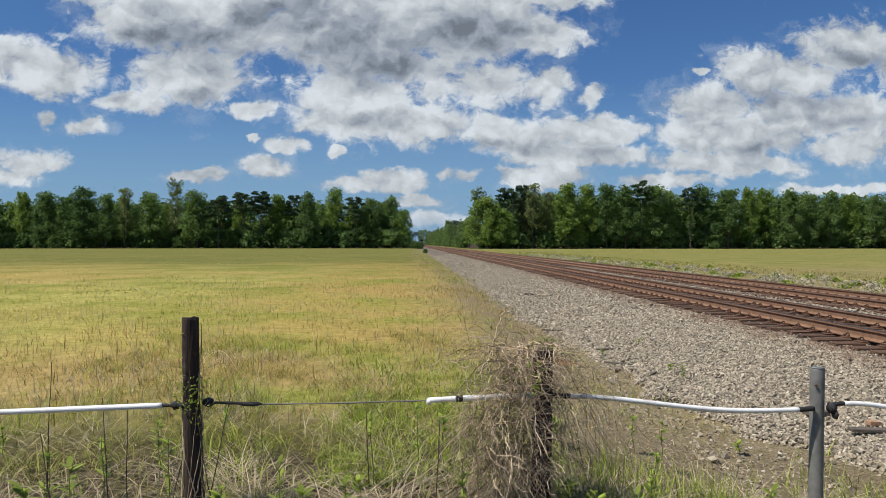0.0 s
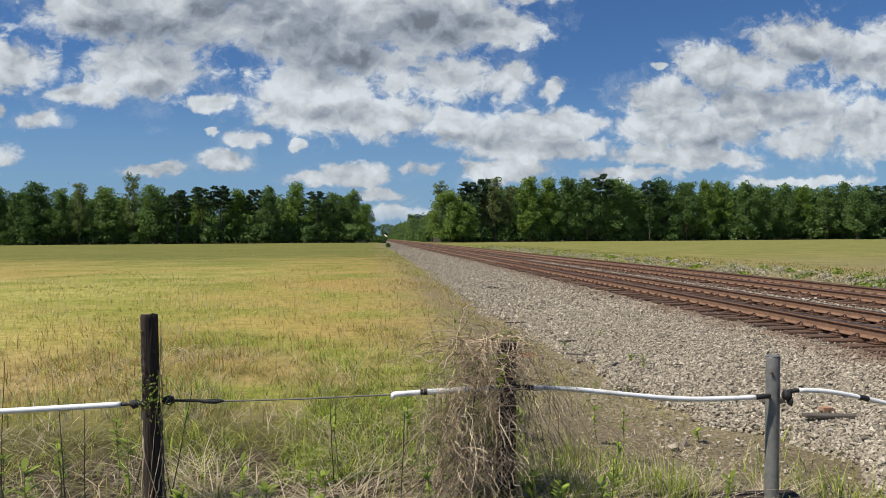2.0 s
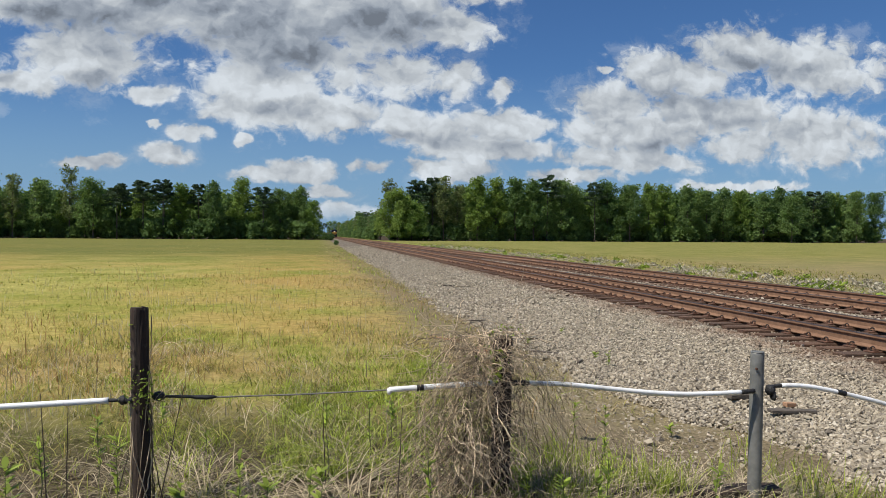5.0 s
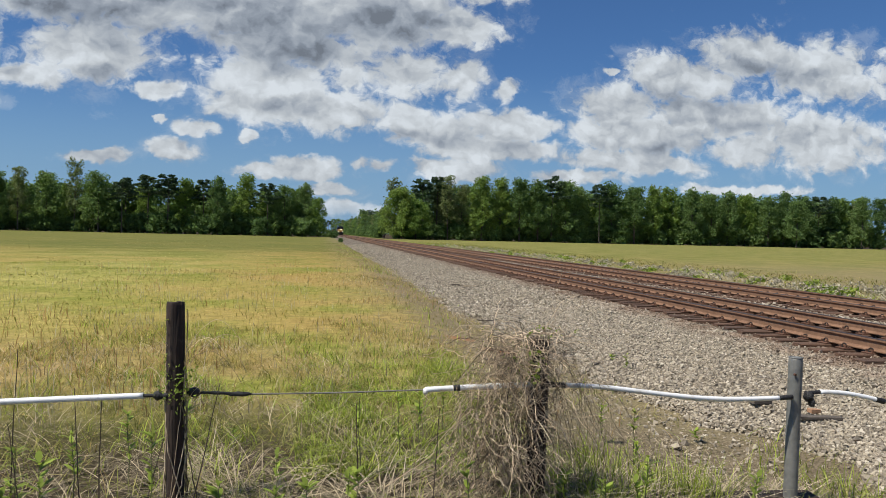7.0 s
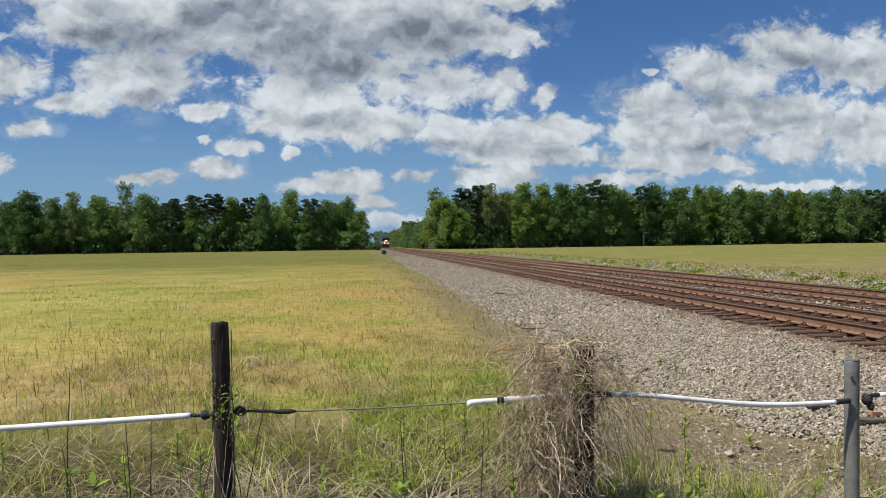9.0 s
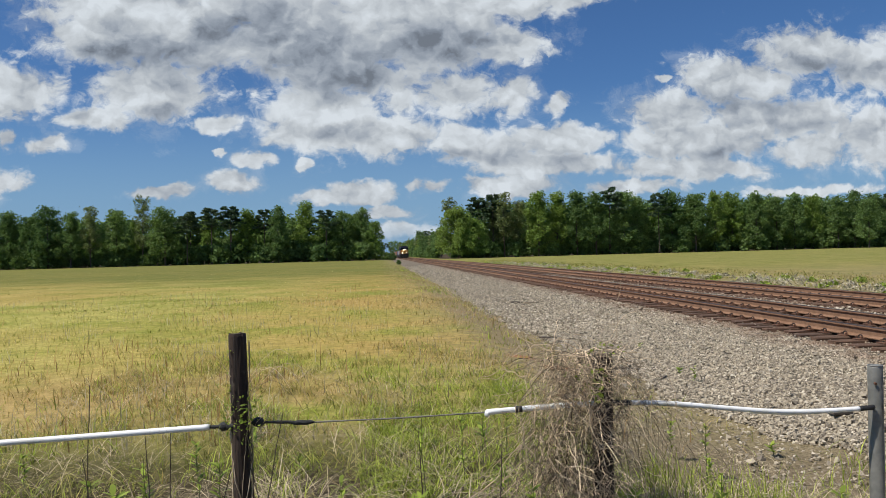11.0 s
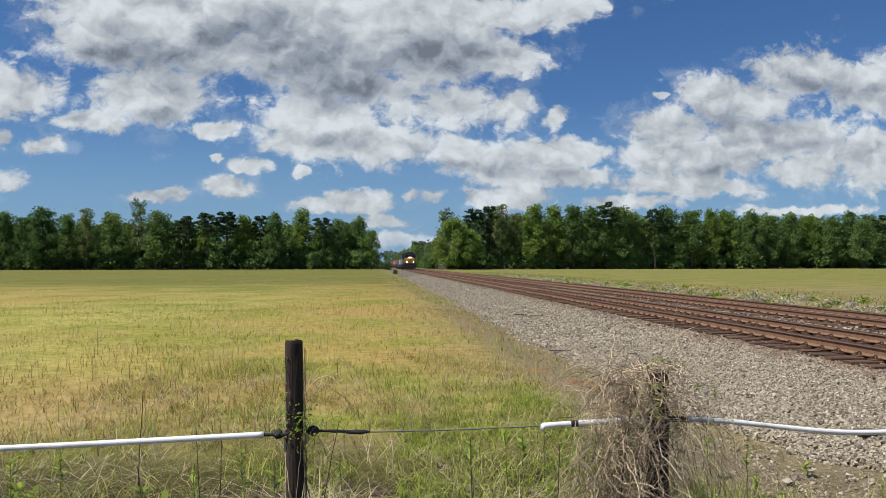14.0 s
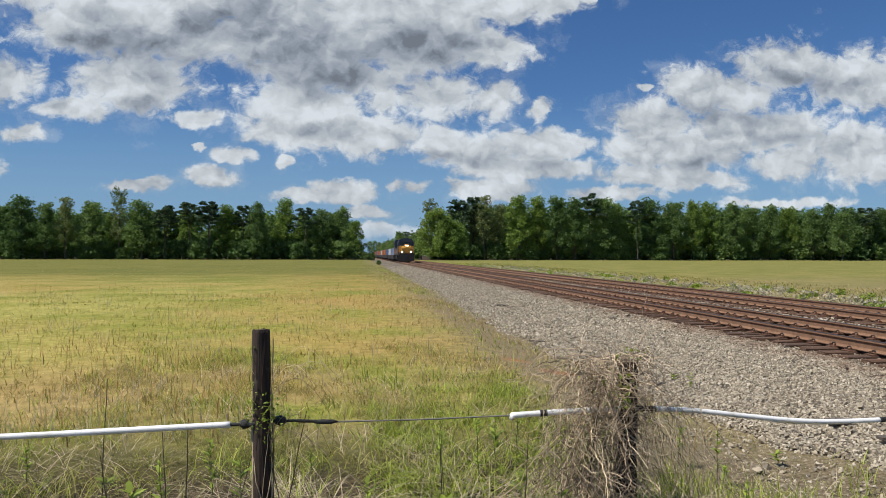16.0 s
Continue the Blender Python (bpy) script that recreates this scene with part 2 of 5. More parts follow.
def field_colour(nt):
    """The meadow's own patches: straw, green and reddish seed heads, by place."""
    p = spot(nt)
    flat = nd(nt, "ShaderNodeVectorMath", {"operation": "MULTIPLY"}, i0=p, i1=(0.9, 0.9, 0.0)).outputs[0]
    x, y = nd(nt, "ShaderNodeSeparateXYZ", None, i0=p).outputs[:2]
    big = noise_of(nt, flat, 0.075, 3, 0.55)
    mid = noise_of(nt, flat, 0.30, 6, 0.68)
    fine = smooth(nt, noise_of(nt, p, 4.0, 8, 0.85), 0.38, 0.62)
    straw, green, rust = (0.51, 0.44, 0.14), (0.28, 0.29, 0.055), (0.50, 0.32, 0.12)
    c = mix(nt, smooth(nt, mid, 0.34, 0.66), green, straw)
    far_green = mth(nt, "MULTIPLY", smooth(nt, y, 14, 75), 0.85)
    c = mix(nt, far_green, c, mix(nt, smooth(nt, big, 0.4, 0.62), (0.135, 0.142, 0.037), (0.175, 0.162, 0.044)))
    ruddy = mth(nt, "MULTIPLY", smooth(nt, big, 0.46, 0.62), mth(nt, "MULTIPLY", smooth(nt, y, 5.5, 8.5), smooth(nt, y, 75.0, 30.0)))
    c = mix(nt, mth(nt, "MULTIPLY", ruddy, 0.45), c, rust)
    band = mth(nt, "MULTIPLY", mth(nt, "MULTIPLY", smooth(nt, y, 6.3, 7.6), smooth(nt, y, 13.0, 9.5)), smooth(nt, mid, 0.36, 0.58))
    c = mix(nt, mth(nt, "MULTIPLY", band, mth(nt, "MULTIPLY", smooth(nt, x, 0.5, -0.8), 0.6)), c, (0.45, 0.285, 0.145))
    # a ruddy stretch of seed heads beside the stone bed
    seedy = mth(nt, "MULTIPLY", mth(nt, "MULTIPLY", smooth(nt, y, 8.0, 13.0), smooth(nt, y, 80.0, 35.0)), mth(nt, "MULTIPLY", smooth(nt, x, -9.0, -1.0), smooth(nt, mid, 0.32, 0.60)))
    c = mix(nt, mth(nt, "MULTIPLY", seedy, 0.55), c, (0.42, 0.25, 0.085))
    near_green = mth(nt, "MULTIPLY", smooth(nt, y, 8.6, 5.2), smooth(nt, mid, 0.36, 0.55))
    c = mix(nt, mth(nt, "MULTIPLY", near_green, 0.7), c, (0.21, 0.27, 0.05))
    right = smooth(nt, x, 14.0, 17.0)
    c = mix(nt, mth(nt, "MULTIPLY", right, 0.75), c, mix(nt, smooth(nt, mid, 0.4, 0.6), (0.21, 0.215, 0.055), (0.30, 0.265, 0.09)))
    dry = mth(nt, "MULTIPLY", smooth(nt, mth(nt, "MULTIPLY_ADD", big, 3.0, x), 0.3, 3.2), smooth(nt, x, 15.0, 12.0))
    c = mix(nt, mth(nt, "MULTIPLY", dry, mth(nt, "MULTIPLY_ADD", fine, 0.5, 0.25)), c, (0.30, 0.24, 0.13))
    return mix(nt, mth(nt, "MULTIPLY", fine, 0.85), c, mix(nt, 1.0, c, (0.52, 0.54, 0.46), "MULTIPLY"))


def grass_colour(nt):
    """Blades among the patches: bleached straw, ruddy seed heads and fresh green stand mixed."""
    c = field_colour(nt)
    rnd = nd(nt, "ShaderNodeNewGeometry").outputs["Random Per Island"]
    pick = mth(nt, "FRACT", mth(nt, "MULTIPLY", rnd, 17.0))
    c = mix(nt, mth(nt, "MULTIPLY", smooth(nt, pick, 0.62, 0.80), 0.65), c, (0.64, 0.53, 0.25))
    c = mix(nt, mth(nt, "MULTIPLY", smooth(nt, pick, 0.30, 0.12), 0.6), c, (0.20, 0.235, 0.045))
    return mix(nt, mth(nt, "MULTIPLY", smooth(nt, pick, 0.90, 0.97), 0.6), c, (0.33, 0.18, 0.09))


def build_ground(nt, b):
    c = field_colour(nt)
    p = spot(nt)
    n = noise_of(nt, p, 14.0, 6, 0.7)
    y = nd(nt, "ShaderNodeSeparateXYZ", None, i0=p).outputs[1]
    # soil colour kept extra dark: it holds the shade between grass tufts
    soil = mix(nt, smooth(nt, n, 0.35, 0.65), (0.035, 0.027, 0.016), (0.11, 0.085, 0.048))
    # shaded soil shows through close by; the sward closes with distance
    bare = mth(nt, "MULTIPLY", smooth(nt, y, 8.4, 5.6), smooth(nt, n, 0.90, 0.55))
    c = mix(nt, bare, c, soil)
    # trodden, stony dirt beside the ballast, with two patches of red clay
    x = nd(nt, "ShaderNodeSeparateXYZ", None, i0=p).outputs[0]
    dirt = mix(nt, smooth(nt, noise_of(nt, p, 26.0, 5, 0.75), 0.32, 0.68), (0.09, 0.068, 0.04), (0.34, 0.27, 0.175))
    track_side = mth(nt, "MULTIPLY", smooth(nt, mth(nt, "MULTIPLY_ADD", noise_of(nt, p, 2.2, 4), 1.6, mth(nt, "SUBTRACT", x, 0.8)), 0.75, 1.5), smooth(nt, y, 70.0, 14.0))
    c = mix(nt, mth(nt, "MULTIPLY", track_side, 0.75), c, dirt)
    for cx, cy, rr in ((1.90, 11.3, 0.34), (1.45, 12.3, 0.26)):
        away = nd(nt, "ShaderNodeVectorMath", {"operation": "DISTANCE"}, i0=p, i1=(cx, cy, -0.15)).outputs[1]
        clay = smooth(nt, mth(nt, "MULTIPLY_ADD", n, 0.5, away), rr + 0.35, rr)
        c = mix(nt, mth(nt, "MULTIPLY", clay, 0.8), c, (0.36, 0.13, 0.06))
    # leaf litter under the wood, its dark colour also standing in for shade
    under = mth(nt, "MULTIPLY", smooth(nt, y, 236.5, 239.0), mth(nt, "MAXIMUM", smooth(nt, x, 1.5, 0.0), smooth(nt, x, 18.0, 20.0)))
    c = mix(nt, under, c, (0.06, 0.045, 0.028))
    wire(nt, c, b.inputs["Base Color"])
    b.inputs["Roughness"].default_value = 1.0
    b.inputs["Specular IOR Level"].default_value = 0.1
    bumped(nt, b, mth(nt, "ADD", n, noise_of(nt, p, 45.0, 4, 0.7)), 0.6, 0.03)


def leafy(name, build_colour, through=0.35, rough=0.6, spec=0.25, low=0.7, high=1.25):
    """Thin blades and leaves: light comes through them; colour varies from island to island."""
    def build(nt, b):
        c = build_colour(nt)
        rnd = nd(nt, "ShaderNodeNewGeometry").outputs["Random Per Island"]
        c = mix(nt, 1.0, c, nd(nt, "ShaderNodeCombineColor", None, **{k: smooth(nt, rnd, 0, 1, low, high) for k in ("i0", "i1", "i2")}).outputs[0], "MULTIPLY")
        wire(nt, c, b.inputs["Base Color"])
        b.inputs["Roughness"].default_value = rough
        b.inputs["Specular IOR Level"].default_value = spec
        t = nd(nt, "ShaderNodeBsdfTranslucent", None, Color=mix(nt, 1.0, c, (1.0, 1.06, 0.8), "MULTIPLY"))
        s = nd(nt, "ShaderNodeMixShader", None, i0=through, i1=b.outputs[0], i2=t.outputs[0])
        wire(nt, s.outputs[0], nt.nodes["Material Output"].inputs[0])
    return material(name, build)


def tree_colour(a, c2):
    def f(nt):
        r = nd(nt, "ShaderNodeObjectInfo").outputs["Random"]
        n = noise_of(nt, local(nt), 0.5, 3)
        return mix(nt, mth(nt, "MULTIPLY_ADD", r, 0.7, mth(nt, "MULTIPLY_ADD", n, 0.6, -0.15), clamp=True), a, c2)
    return f


def build_ballast(nt, b):
    p = spot(nt)
    vor = nd(nt, "ShaderNodeTexVoronoi", None, Vector=p, Scale=19.0)
    tone = nd(nt, "ShaderNodeSeparateColor", None, i0=vor.outputs["Color"]).outputs[0]
    c = mix(nt, tone, (0.11, 0.09, 0.067), (0.30, 0.258, 0.20))
    # cells darken outwards: the shade in the gaps between stones, as colour
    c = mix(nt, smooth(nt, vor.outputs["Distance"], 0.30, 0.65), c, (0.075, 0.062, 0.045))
    x = nd(nt, "ShaderNodeSeparateXYZ", None, i0=p).outputs[0]
    n = noise_of(nt, p, 1.3, 4)
    rust = mth(nt, "MULTIPLY", mth(nt, "MAXIMUM", mth(nt, "MULTIPLY", smooth(nt, x, 5.4, 6.3), smooth(nt, x, 9.6, 9.1)), smooth(nt, x, 10.1, 10.5)), smooth(nt, n, 0.3, 0.6))
    c = mix(nt, mth(nt, "MULTIPLY", rust, 0.75), c, (0.15, 0.075, 0.042))
    c = mix(nt, mth(nt, "MULTIPLY", n, 0.35), c, (0.30, 0.25, 0.185))
    c = mix(nt, 1.0, c, (1.04, 1.0, 0.92), "MULTIPLY")
    wire(nt, c, b.inputs["Base Color"])
    b.inputs["Roughness"].default_value = 0.95
    bumped(nt, b, mth(nt, "SUBTRACT", 1.0, vor.outputs["Distance"]), 1.0, 0.05)


def build_stone(nt, b):
    rnd = nd(nt, "ShaderNodeNewGeometry").outputs["Random Per Island"]
    ramp = nd(nt, "ShaderNodeValToRGB", None, i0=rnd)
    e = ramp.color_ramp.elements
    e[0].color, e[1].color = (0.15, 0.125, 0.095, 1), (0.60, 0.53, 0.42, 1)
    for at, col in ((0.2, (0.24, 0.205, 0.152, 1)), (0.5, (0.34, 0.288, 0.205, 1)), (0.85, (0.45, 0.385, 0.28, 1))):
        e.new(at).color = col
    p = spot(nt)
    x = nd(nt, "ShaderNodeSeparateXYZ", None, i0=p).outputs[0]
    n = noise_of(nt, p, 30.0, 4)
    rust = mth(nt, "MULTIPLY", mth(nt, "MAXIMUM", mth(nt, "MULTIPLY", smooth(nt, x, 5.4, 6.3), smooth(nt, x, 9.6, 9.1)), smooth(nt, x, 10.1, 10.5)), smooth(nt, noise_of(nt, p, 1.3, 4), 0.32, 0.6))
    c = mix(nt, mth(nt, "MULTIPLY", rust, 0.75), ramp.outputs[0], (0.17, 0.085, 0.048))
    c = mix(nt, mth(nt, "MULTIPLY", n, 0.4), c, (0.29, 0.243, 0.175))
    wire(nt, c, b.inputs["Base Color"])
    b.inputs["Roughness"].default_value = 0.9
    bumped(nt, b, n, 0.5, 0.01)


def build_rail(nt, b):
    p = spot(nt)
    n = noise_of(nt, p, 9.0, 5, 0.65)
    g = noise_of(nt, p, 90.0, 3)
    c = mix(nt, smooth(nt, n, 0.3, 0.7), (0.20, 0.108, 0.06), (0.30, 0.172, 0.10))
    c = mix(nt, mth(nt, "MULTIPLY", g, 0.5), c, (0.12, 0.06, 0.035))
    wire(nt, c, b.inputs["Base Color"])
    b.inputs["Roughness"].default_value = 0.8
    b.inputs["Metallic"].default_value = 0.15
    bumped(nt, b, g, 0.4, 0.004)


def build_tie(nt, b):
    p = spot(nt)
    grain = noise_of(nt, nd(nt, "ShaderNodeVectorMath", {"operation": "MULTIPLY"}, i0=p, i1=(3.0, 40.0, 40.0)).outputs[0], 1.0, 5, 0.7)
    r = nd(nt, "ShaderNodeObjectInfo").outputs["Random"]
    c = mix(nt, smooth(nt, grain, 0.3, 0.7), (0.04, 0.025, 0.017), (0.135, 0.078, 0.048))
    c = mix(nt, mth(nt, "MULTIPLY", r, 0.4), c, (0.17, 0.085, 0.045))
    wire(nt, c, b.inputs["Base Color"])
    b.inputs["Roughness"].default_value = 0.9
    bumped(nt, b, grain, 0.8, 0.02)


GROUND = material("meadow soil", build_ground)
GRASS = leafy("meadow grass", grass_colour, 0.5, 0.7, 0.25, 0.5, 1.5)
GRASS_FAR = leafy("distant meadow grass", grass_colour, 0.5, 0.7, 0.2, 0.75, 1.3)
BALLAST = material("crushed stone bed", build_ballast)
STONE = material("crushed stone", build_stone)
RUST_RAIL = material("rusty rail steel", build_rail)
RAIL_HEAD = plain("worn rail head", (0.055, 0.036, 0.028), 0.5, 0.3, 0.3, 3.0, 0.1)
TIE_WOOD = material("creosoted tie", build_tie)
RUST = plain("rusted iron", (0.13, 0.062, 0.036), 0.85, 0.1, 0.4, 20.0, 0.4)
DARK_IRON = plain("dark iron", (0.035, 0.022, 0.016), 0.8, 0.1, 0.3, 20.0, 0.3)
BARK = plain("bark", (0.09, 0.075, 0.058), 0.95, 0, 0.4, 3.0, 0.8)
LEAF = leafy("broadleaf foliage", tree_colour((0.095, 0.165, 0.062), (0.21, 0.30, 0.10)), 0.45, 0.7, 0.1)
LEAF_YELLOW = leafy("spring foliage", tree_colour((0.175, 0.27, 0.065), (0.235, 0.315, 0.08)), 0.45, 0.7, 0.1)
LEAF_PALE = leafy("thin new foliage", tree_colour((0.19, 0.235, 0.10), (0.25, 0.28, 0.12)), 0.45, 0.7, 0.1)
PINE = leafy("pine needles", tree_colour((0.06, 0.10, 0.058), (0.09, 0.13, 0.068)), 0.25, 0.7, 0.1)

# ---------- mesh helpers ----------


def np_mesh(name, verts, faces, mats, smooth_faces=False, index=None):
    """A mesh from arrays: faces is (n, 3) or (n, 4)."""
    me = bpy.data.meshes.new(name)
    verts, faces = np.asarray(verts, np.float32), np.asarray(faces, np.int32)
    k = faces.shape[1]
    me.vertices.add(len(verts))
    me.vertices.foreach_set("co", verts.ravel())
    me.loops.add(faces.size)
    me.loops.foreach_set("vertex_index", faces.ravel())
    me.polygons.add(len(faces))
    me.polygons.foreach_set("loop_start", np.arange(0, faces.size, k, dtype=np.int32))
    if index is not None:
        me.polygons.foreach_set("material_index", np.asarray(index, np.int32))
    me.polygons.foreach_set("use_smooth", np.full(len(faces), smooth_faces))
    for m in (mats if isinstance(mats, (list, tuple)) else [mats]):
        me.materials.append(m)
    me.update(calc_edges=True)
    return me


def bm_mesh(name, bm, mat, smooth_faces=False):
    me = bpy.data.meshes.new(name)
    bm.to_mesh(me)
    bm.free()
    me.materials.append(mat)
    if smooth_faces:
        me.polygons.foreach_set("use_smooth", np.full(len(me.polygons), True))
    return me


def part(name, data, parent, label="", at=None):
    ob = new(name, data)
    ob.parent = parent
    if at is not None:
        ob.matrix_basis = at
    return tagged(ob, label) if label else ob


def box(size, at=(0, 0, 0), bevel=0.0, turn=None, bm=None):
    """A bevelled block of that size centred at a place, added to bm."""
    bm = bm or bmesh.new()
    m = Matrix.Translation(at) @ (turn or Matrix.Identity(4)) @ Matrix.Diagonal((*size, 1))
    vs = bmesh.ops.create_cube(bm, size=1, matrix=m)["verts"]
    if bevel:
        es = list({e for v in vs for e in v.link_edges})
        bmesh.ops.bevel(bm, geom=es, offset=bevel, segments=1, affect="EDGES")
    return bm


def rod(r, a, b, seg=10, bm=None, r2=None):
    """A round bar from a to b, added to bm."""
    bm = bm or bmesh.new()
    a, b = Vector(a), Vector(b)
    m = Matrix.Translation((a + b) / 2) @ (b - a).to_track_quat("Z", "Y").to_matrix().to_4x4()
    bmesh.ops.create_cone(bm, cap_ends=True, segments=seg, radius1=r, radius2=r if r2 is None else r2, depth=(b - a).length, matrix=m)
    return bm


def prism(profile, y0, y1):
    """A closed outline in x and z, drawn out along y."""
    n = len(profile)
    v = [(x, y, z) for y in (y0, y1) for x, z in profile]
    bm = bmesh.new()
    vs = [bm.verts.new(c) for c in v]
    for i in range(n):
        j = (i + 1) % n
        bm.faces.new((vs[i], vs[j], vs[n + j], vs[n + i]))
    bm.faces.new(vs[:n][::-1])
    bm.faces.new(vs[n:])
    bmesh.ops.recalc_face_normals(bm, faces=bm.faces)
    return bm


def tubes(paths, radii, sides=4):
    """Thin tapering tubes along paths (n, k, 3): vertices and quads."""
    paths = np.asarray(paths, float)
    n, k, _ = paths.shape
    d = np.gradient(paths, axis=1)
    d /= np.linalg.norm(d, axis=2, keepdims=True) + 1e-9
    ref = np.where(np.abs(d[..., 2:3]) > 0.9, np.array([1.0, 0, 0]), np.array([0, 0, 1.0]))
    s = np.cross(d, ref)
    s /= np.linalg.norm(s, axis=2, keepdims=True) + 1e-9
    w = np.cross(d, s)
    ang = np.arange(sides) * 2 * np.pi / sides
    rr = np.asarray(radii, float).reshape(n, -1, 1, 1)
    ring = s[:, :, None, :] * np.cos(ang)[None, None, :, None] + w[:, :, None, :] * np.sin(ang)[None, None, :, None]
    v = (paths[:, :, None, :] + ring * rr).reshape(-1, 3)
    i, j, a = np.meshgrid(np.arange(n), np.arange(k - 1), np.arange(sides), indexing="ij")
    b = (a + 1) % sides
    base = (i * k + j) * sides
    f = np.stack([base + a, base + b, base + sides + b, base + sides + a], -1).reshape(-1, 4)
    return v, f

# ---------- ground and track ----------
TRACK_X = (7.81, 11.76)      # middle of each track
RAIL_TOP, GAUGE = 0.215, 1.505
TIE_TOP = 0.012


def lie(x, y=0.0):
    """The ground's height: the field, the dip beside the stone bed, the far bank."""
    x = np.asarray(x, float)
    s = np.clip((x - 0.6) / 2.2, 0, 1)
    z = -0.24 * s * s * (3 - 2 * s)
    s = np.clip((x - 14.5) / 3.0, 0, 1)
    z = z + (0.12 * s * s * (3 - 2 * s))
    return z + 0.03 * np.sin(x * 1.7 + 0.6 * np.sin(np.asarray(y) * 0.9)) * np.sin(np.asarray(y) * 0.8 + 1)


def toe(y):
    """Where the stones end: a straight edge that swings out towards the fence."""
    y = np.asarray(y, float)
    s = np.clip((11.0 - y) / 6.0, 0, 1)
    return 2.45 + 0.75 * s * s * (3 - 2 * s) + 0.12 * np.sin(y * 1.3) + 0.10 * np.sin(y * 3.1 + 1) + 0.07 * np.sin(y * 6.7) + 0.12 * np.sin(y * 0.21)


def bed_height(x, y):
    """The stone bed's height across the line."""
    z = np.interp(x, [2.3, 3.6, 5.7, 6.3, 9.3, 9.7, 10.0, 10.4, 13.3, 13.9, 15.9], [-0.22, -0.185, -0.065, -0.045, -0.045, -0.04, -0.04, -0.045, -0.045, -0.06, -0.4])
    return z - 0.25 * np.clip((toe(y) + 0.15 - x) / 0.3, 0, 1) ** 2


def sheet(name, xs, ys, height, mat):
    X, Y = np.meshgrid(xs, ys)
    v = np.stack([X, Y, height(X, Y)], -1).reshape(-1, 3)
    i, j = np.meshgrid(np.arange(len(ys) - 1), np.arange(len(xs) - 1), indexing="ij")
    a = (i * len(xs) + j).ravel()
    return new(name, np_mesh(name, v, np.stack([a, a + 1, a + 1 + len(xs), a + len(xs)], -1), mat, True))


def spread(lo, hi, mid_lo, mid_hi, step):
    """Coordinates, fine in the middle and ever wider outwards."""
    mid = np.arange(mid_lo, mid_hi + step / 2, step)
    out = np.geomspace(step, hi - mid_hi, 26)
    inn = np.geomspace(step, mid_lo - lo, 26)
    return np.concatenate([(mid_lo - inn)[::-1], mid, mid_hi + out])


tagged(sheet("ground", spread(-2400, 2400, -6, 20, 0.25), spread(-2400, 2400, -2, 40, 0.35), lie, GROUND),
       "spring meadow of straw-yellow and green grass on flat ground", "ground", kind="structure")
rng = np.random.default_rng(4)
bed_x = np.concatenate([np.arange(2.0, 6.4, 0.15), [6.6, 7.4, 8.4, 9.3, 9.7, 10.0, 10.3, 10.7, 12, 13.3, 13.9, 14.6, 15.9]])
bed_y = np.concatenate([np.arange(-6, 60, 0.25), np.arange(60, 900, 4.0)])
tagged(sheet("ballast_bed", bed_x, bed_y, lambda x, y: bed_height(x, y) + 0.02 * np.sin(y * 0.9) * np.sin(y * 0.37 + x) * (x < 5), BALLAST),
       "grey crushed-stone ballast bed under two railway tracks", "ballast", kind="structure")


def rail_mesh(y0, y1):
    """A flat-bottomed rail: foot, web and head, with a worn running surface."""
    h = [(0.070, 0.0), (0.072, 0.012), (0.020, 0.028), (0.009, 0.045), (0.009, 0.125), (0.030, 0.140), (0.036, 0.148), (0.036, 0.172), (0.028, 0.180)]
    prof = h + [(-x, z) for x, z in h[::-1]]
    me = bm_mesh("rail", prism(prof, y0, y1), RUST_RAIL)
    me.materials.append(RAIL_HEAD)
    for p in me.polygons:
        if p.center.z > 0.17 and p.normal.z > 0.3:
            p.material_index = 1
    return me


def tie_mesh(seed):
    r = random.Random(seed)
    bm = box((2.74 + r.uniform(-0.06, 0.14), 0.23, 0.18), (r.uniform(-0.08, 0.08), 0, -0.09), 0.012, Matrix.Rotation(r.uniform(-0.012, 0.012), 4, "Z"))
    for v in bm.verts:
        v.co += Vector((r.uniform(-0.02, 0.02), r.uniform(-0.01, 0.01), r.uniform(-0.008, 0.004)))
    return bm_mesh("tie", bm, TIE_WOOD)


def plate_mesh():
    bm = box((0.36, 0.19, 0.018), (0, 0, 0.009), 0.004)
    for x in (-0.12, 0.12):
        box((0.03, 0.16, 0.02), (x * 0.72, 0, 0.028), 0.004, bm=bm)
        for y in (-0.06, 0.06):
            box((0.035, 0.025, 0.05), (x, y, 0.035), 0.006, bm=bm)
    return bm_mesh("tie_plate", bm, RUST)


def clip_mesh():
    """A bent spring clip that holds the rail's foot."""
    v, f = [], []
    a = np.linspace(-0.4, 4.3, 9)
    path = np.stack([0.10 + 0.012 * np.linspace(-1, 1, 9), 0.036 * np.cos(a), 0.036 + 0.030 * np.sin(a)], -1)[None]
    v, f = tubes(path, np.full((1, 9), 0.012), 5)
    return np_mesh("rail_clip", v, f, DARK_IRON)


